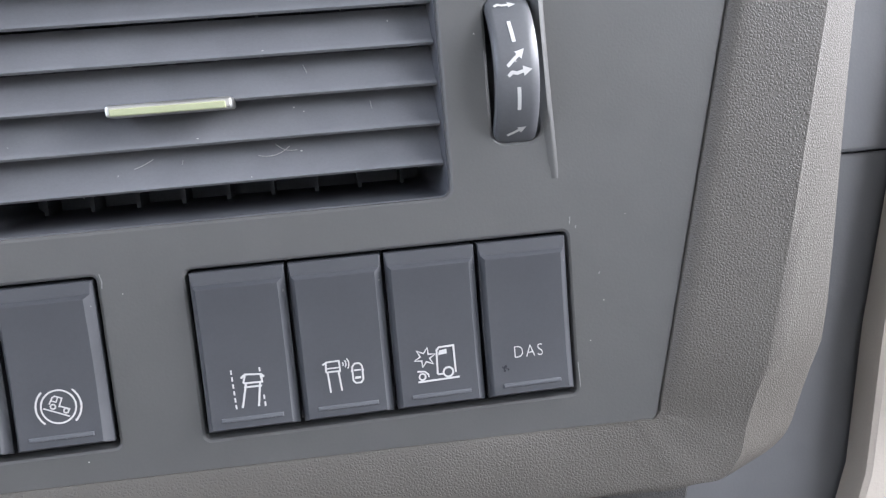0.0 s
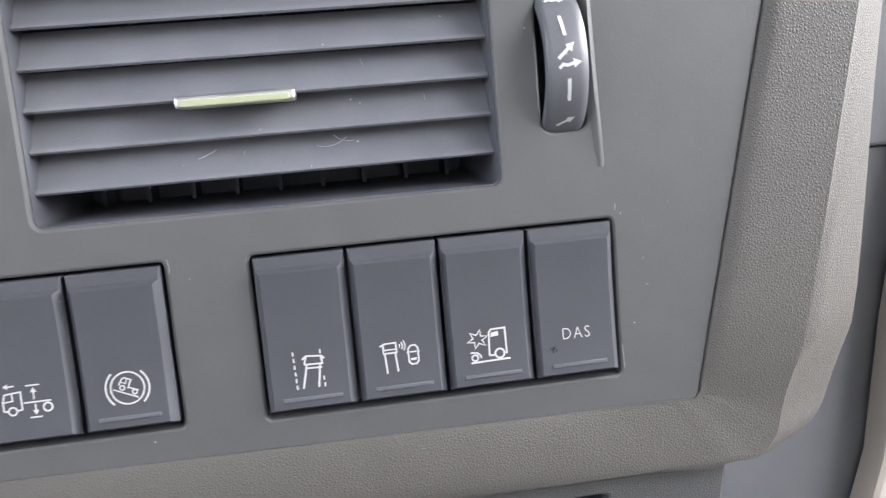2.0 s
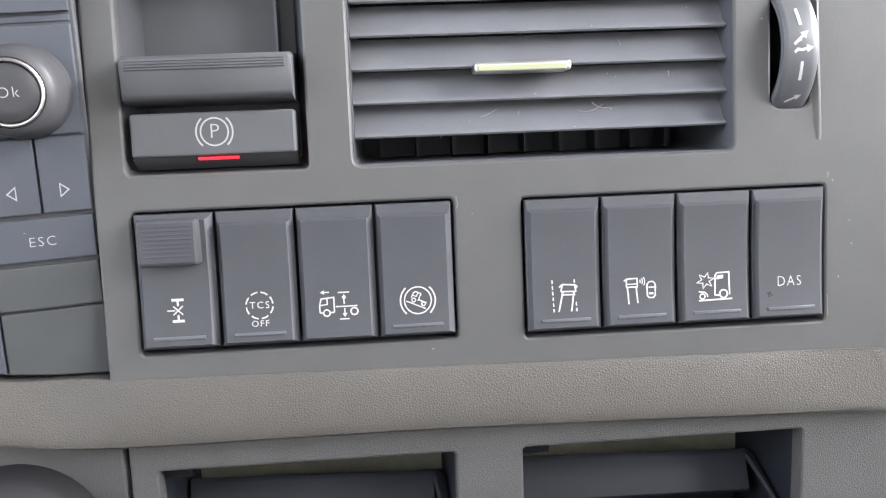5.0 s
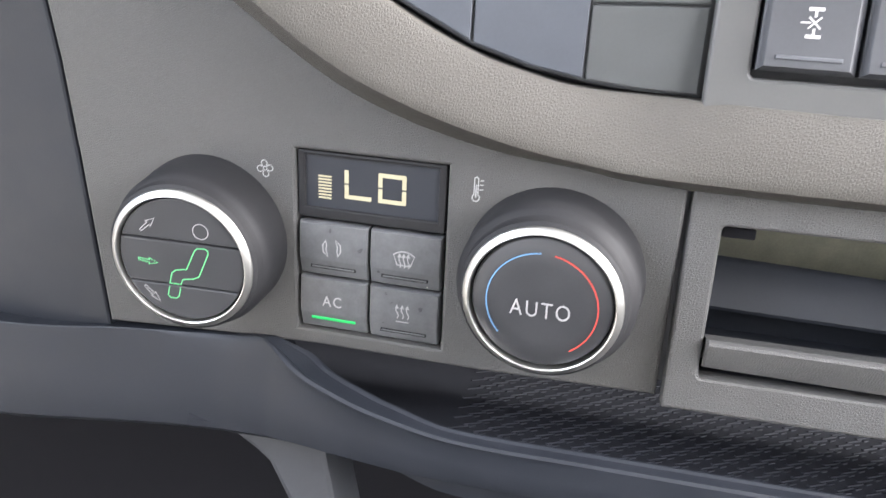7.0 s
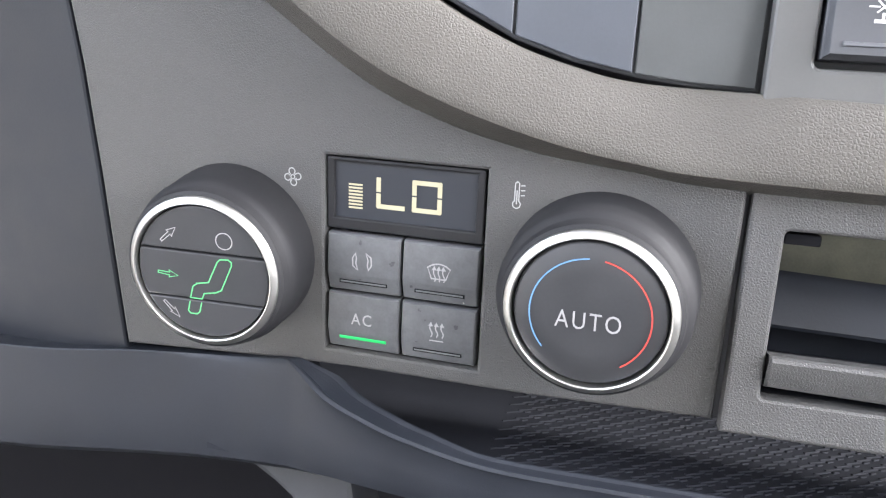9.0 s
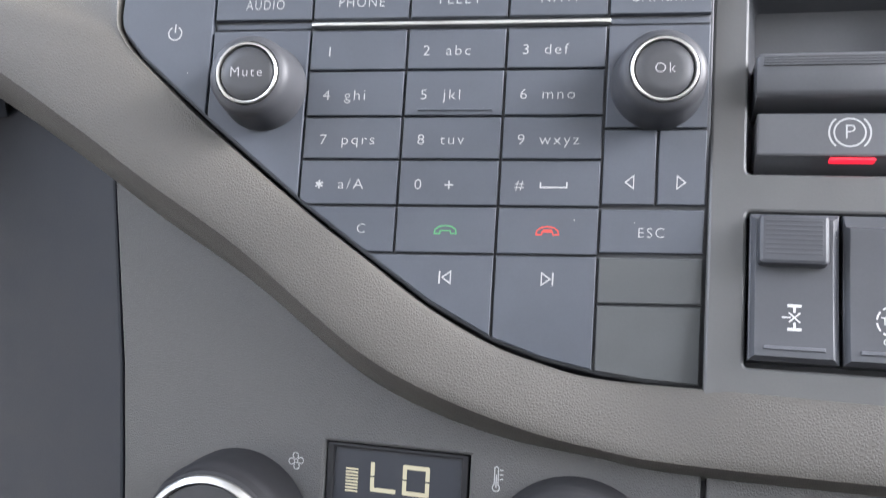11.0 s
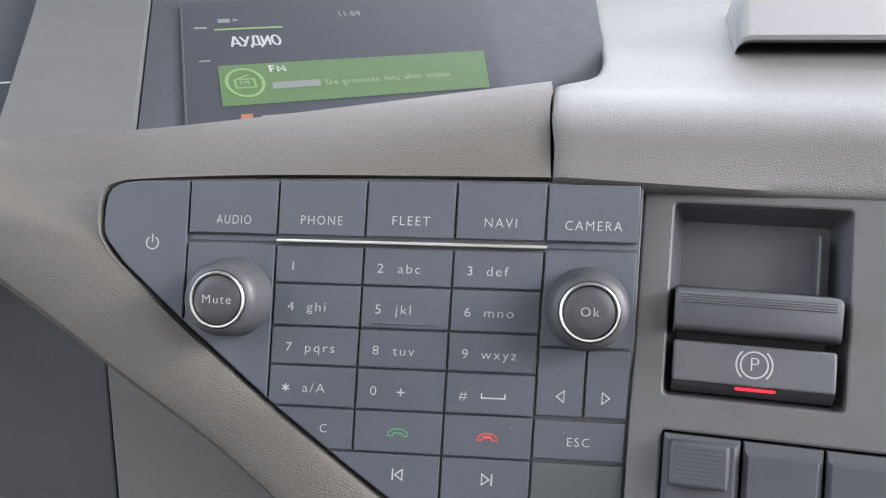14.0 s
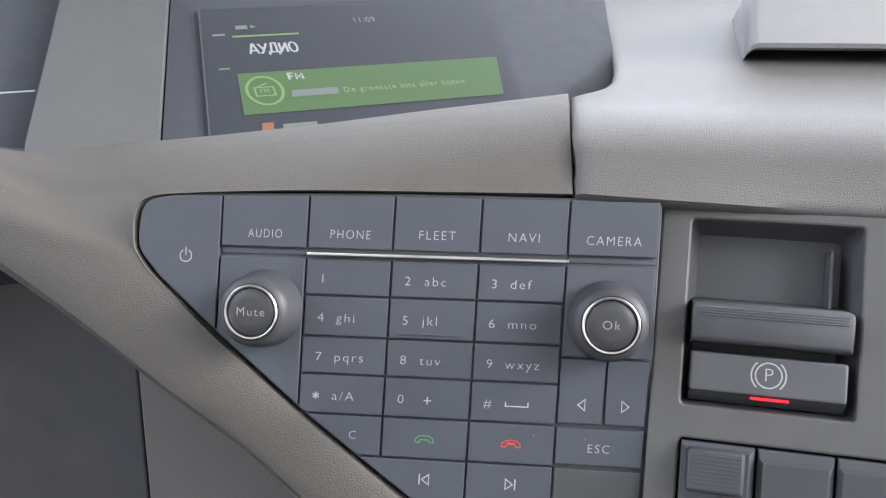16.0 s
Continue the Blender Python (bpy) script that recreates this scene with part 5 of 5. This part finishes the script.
def MS(u, v, d=0.0):
    """The display's face, in millimetres from its highlighted row's corner; d in metres."""
    return S0 + SU * (u * 0.001) + SV * (v * 0.001) + SN * d


def display_hood():
    hd = thing("radio_display", MS(60, -55, -0.01), "dark colour display lit with a green radio row", "display")
    slab_part("bezel", [(-40, -75), (160, -75), (172, -36), (186, -29), (196, -10), (228, 64), (262, 150), (-12, 150), (-20.6, 83), (-38, -46)], MS, -0.02, -0.0035, HOOD, hd, 0.003)
    sc = slab_part("screen", [(-19.5, -60), (124, -60), (150, 64), (-8.5, 64)], MS, -0.006, -0.0015, GLASS, hd, 0.0004, "dark glossy screen glass")
    q = -0.0013
    bm = bmesh.new()
    stroke(bm, [(-20.0, -60), (-9.0, 64)], 0.9, MS, -0.0011)
    part("screen_edge", bm, SWITCH, hd, "thin pale edge of the screen")

    def area_on(name, pts, mat, d=q):
        bm = bmesh.new()
        fill(bm, pts, MS, d)
        return part(name, bm, mat, sc)

    def words(name, text, high, u, v, mat, d=q, wide=1.0, align="LEFT", weight=0.01):
        bm = bmesh.new()
        letters(bm, text, high, lambda x, z, e=0.0: MS(u + x, v + z, e), d, wide, align, weight)
        return part(name, bm, mat, sc)

    area_on("highlight_bar", [(-2.5, -34), (121, -34), (131, 0), (0, 0)], SCREENGREEN)
    area_on("green_line", [(3.3, 33.4), (36.3, 33.4), (36.3, 35.0), (3.3, 35.0)], SCREENLIME)
    # the title in bold Cyrillic capitals, drawn stroke by stroke
    bm, tall, on = bmesh.new(), 9.2, (lambda x, z, e=0.0: MS(x * 0.94 + 9.2, z + 16.9, e))
    for line in ([(0, 0), (2.0, tall), (2.5, tall), (4.5, 0)], [(0.9, 2.8), (3.6, 2.8)], [(5.1, tall), (7.3, 3.4)], [(9.4, tall), (6.9, 1.9), (6.2, 0.3), (5.2, 0.1)],
                 [(9.9, -1.8), (9.9, 0.8), (14.9, 0.8), (14.9, -1.8)], [(10.8, 0.8), (11.9, tall), (14.0, tall), (14.0, 0.8)], [(16.0, tall), (16.0, 0)], [(16.0, 0.6), (19.3, tall - 0.6)], [(19.3, tall), (19.3, 0)]):
        stroke(bm, line, 1.25, on, q)
    stroke(bm, arc(22.8, tall / 2, 2.0, 0, 350, 24, tall / 2), 1.25, on, q, True)
    part("title", bm, SCREENTEXT, sc)
    words("clock", "11:09", 5.4, 66.7, 44.8, SCREENGREY, q, 0.6)
    bm = bmesh.new()
    for line in ([(22.8, -8.6), (22.8, -3.2), (25.0, -3.2)], [(22.8, -5.8), (24.8, -5.8)], [(26.2, -8.6), (26.2, -3.2), (27.7, -7.0), (29.2, -3.2), (29.2, -8.6)]):
        stroke(bm, line, 1.1, MS, q + 0.0004)
    part("station_type", bm, SCREENTEXT, sc)
    words("symbol_lettering", "FM", 3.6, 7.4, -17.0, SCREENPALE, q + 0.0005, 0.62, "LEFT", 0.0)
    area_on("station_bar", [(20.8, -23.2), (42.5, -23.2), (43.3, -17.6), (21.6, -17.6)], SCREENGREY, q + 0.0004)
    words("slogan", "De grootste hits aller tijden", 4.4, 45.2, -20.6, SCREENPALE, q + 0.0004, 0.67, "LEFT", 0.004)
    bm = bmesh.new()
    stroke(bm, arc(9.8, -16.2, 8.0, 0, 350, 36, 11.5), 1.5, MS, q + 0.0004, True)
    stroke(bm, [(5.5, -20.5), (14, -20.5), (14, -13.5), (5.5, -13.5)], 0.9, MS, q + 0.0004, True)
    stroke(bm, [(7, -13), (12, -10)], 0.9, MS, q + 0.0004)
    part("radio_symbol", bm, SCREENLIME, sc)
    for pts in ([(6, 41), (12, 41), (12, 45), (6, 45)], [(13.5, 41.5), (16.3, 43.2), (13.5, 45)], [(-6, 35.5), (0, 35.5), (0, 37.5), (-6, 37.5)], [(-7.5, 4.2), (-2.4, 4.2), (-2.4, 5.6), (-7.5, 5.6)]):
        area_on("status_symbol", pts, SCREENGREY)
    area_on("app_symbol", [(3, -47.5), (8, -47.5), (9, -41), (4, -41)], SCREENRED)
    area_on("text_bar", [(12, -48), (27, -48), (27.6, -43), (12.6, -43)], SCREENGREY)
    # hood beside the display, and the instrument cluster beyond it
    single("hood_pillar", slab(bmesh.new(), [(-90, -80), (-39.5, -80), (-38.8, -46), (-21.4, 83), (-12, 160), (-62, 160), (-78, 31), (-88, -47)], MS, -0.03, 0.004, 0.004), PILLAR, "grey moulded pillar between displays", "dashboard trim")
    cl = thing("instrument_cluster", MS(-140, -55, -0.01), "dark instrument cluster with pale marking lines", "instrument cluster")
    face = slab_part("face", [(-330, -90), (-91, -90), (-89, -47), (-79, 31), (-63, 160), (-330, 160)], MS, -0.03, -0.008, HOOD, cl, 0.002)
    for (a, v) in ((-86.5, 7.2), (-92, -38)):
        bm = bmesh.new()
        stroke(bm, [(a - 60, v + 0.5), (a - 30, v + 0.3), (a, v)], 1.3, MS, -0.0075)
        part("marking_line", bm, SCREENTEXT, face)
    # added slab that closes the sky gap behind bezel and dash top
    single("hood_back", slab(bmesh.new(), [(-330, -40), (170, -40), (214, 12), (224, 28), (236, 60), (252, 105), (330, 310), (370, 420), (-330, 420)], MS, -0.06, -0.027, 0.004), HOOD, "dark backing slab added behind the displays to block the sky", "dashboard hood")


display_hood()


# ---- box on the dashboard top, passenger side ----
def dash_box():
    bm = bmesh.new()
    prof = [(0.215, 1.0640), (0.166, 1.0405), (0.160, 1.0398), (0.158, 1.0415), (0.1760, 1.0760), (0.1780, 1.0785), (0.182, 1.0800), (0.27, 1.0980), (0.30, 1.090)]
    xs = [(-0.1015, 0.008, -0.003), (-0.1003, 0.0035, -0.0014), (-0.0980, 0.0008, -0.0004), (-0.0955, 0.0, 0.0), (0.045, 0.0, 0.0), (0.048, 0.002, -0.002)]
    loft(bm, [[Vector((x, y + e, z + f)) for y, z in prof] for x, e, f in xs], True)
    bm.verts.ensure_lookup_table()
    bm.faces.new(bm.verts[:9]), bm.faces.new(bm.verts[45:54])
    b = thing("storage_tray", (-0.03, 0.17, 1.033), "pale grey plastic tray on the dashboard top", "tray")
    part("shell", bm, PALEBOX, b, "", 40)
    # pale bead along the front edge: the edge's highlight put into colour
    bm = bmesh.new()
    rim = [(0.1766, 1.0782), (0.1762, 1.0796), (0.1770, 1.0808), (0.1788, 1.0814), (0.1818, 1.0814), (0.1824, 1.0796)]
    loft(bm, [[Vector((x, y + e, z)) for y, z in rim] for x, e in ((-0.0945, 0.001), (-0.0935, 0.0), (0.043, 0.0), (0.044, 0.001))], True)
    part("rim", bm, BEIGE, b, "pale strip standing in for the edge's highlight", 50)


dash_box()


def passenger_side():
    gp = lambda x, z, d=0.0: Vector((x, 0.10 - d, z))
    single("passenger_panel", slab(bmesh.new(), [(0.13, 0.5), (1.19, 0.5), (1.19, 0.8707), (0.13, 0.8707)], gp, -0.02, 0.0, 0.001), GREYSIDE, "smooth blue-grey panel on the passenger side", "dashboard panel")
    single("passenger_upper_panel", slab(bmesh.new(), [(0.13, 0.8711), (1.19, 0.8711), (1.19, 1.03), (0.13, 1.03)], gp, -0.02, 0.003, 0.0015), GREYSIDE, "smooth blue-grey upper panel on the passenger side", "dashboard panel")
    dp = lambda x, z, d=0.0: Vector((x, 0.085 - d, z))
    single("passenger_door_trim", slab(bmesh.new(), [(0.150, 0.60), (0.55, 0.60), (0.55, 0.95), (0.235, 0.95), (0.2065, 0.806), (0.199, 0.752)], dp, -0.012, 0.0, 0.003), DOORLINING, "beige lining beside the passenger panel", "door lining")
    hn = thing("latch_handle", (0.2275, 0.08, 0.774), "grey oval latch handle with a bright rim", "handle")
    c = Vector((0.2275, 0.083, 0.786))
    part("rim", lathe(bmesh.new(), [(0.0122, 0.0), (0.0120, 0.006), (0.0116, 0.0075), (0.0110, 0.007)], c, (-0.35, -1, 0), 40, False), KNOB, hn)
    part("cap", lathe(bmesh.new(), [(0.0110, 0.002), (0.0110, 0.0065), (0.0090, 0.0085), (0.0, 0.0090)], c, (-0.35, -1, 0), 40, False), PALEBOX, hn)


passenger_side()
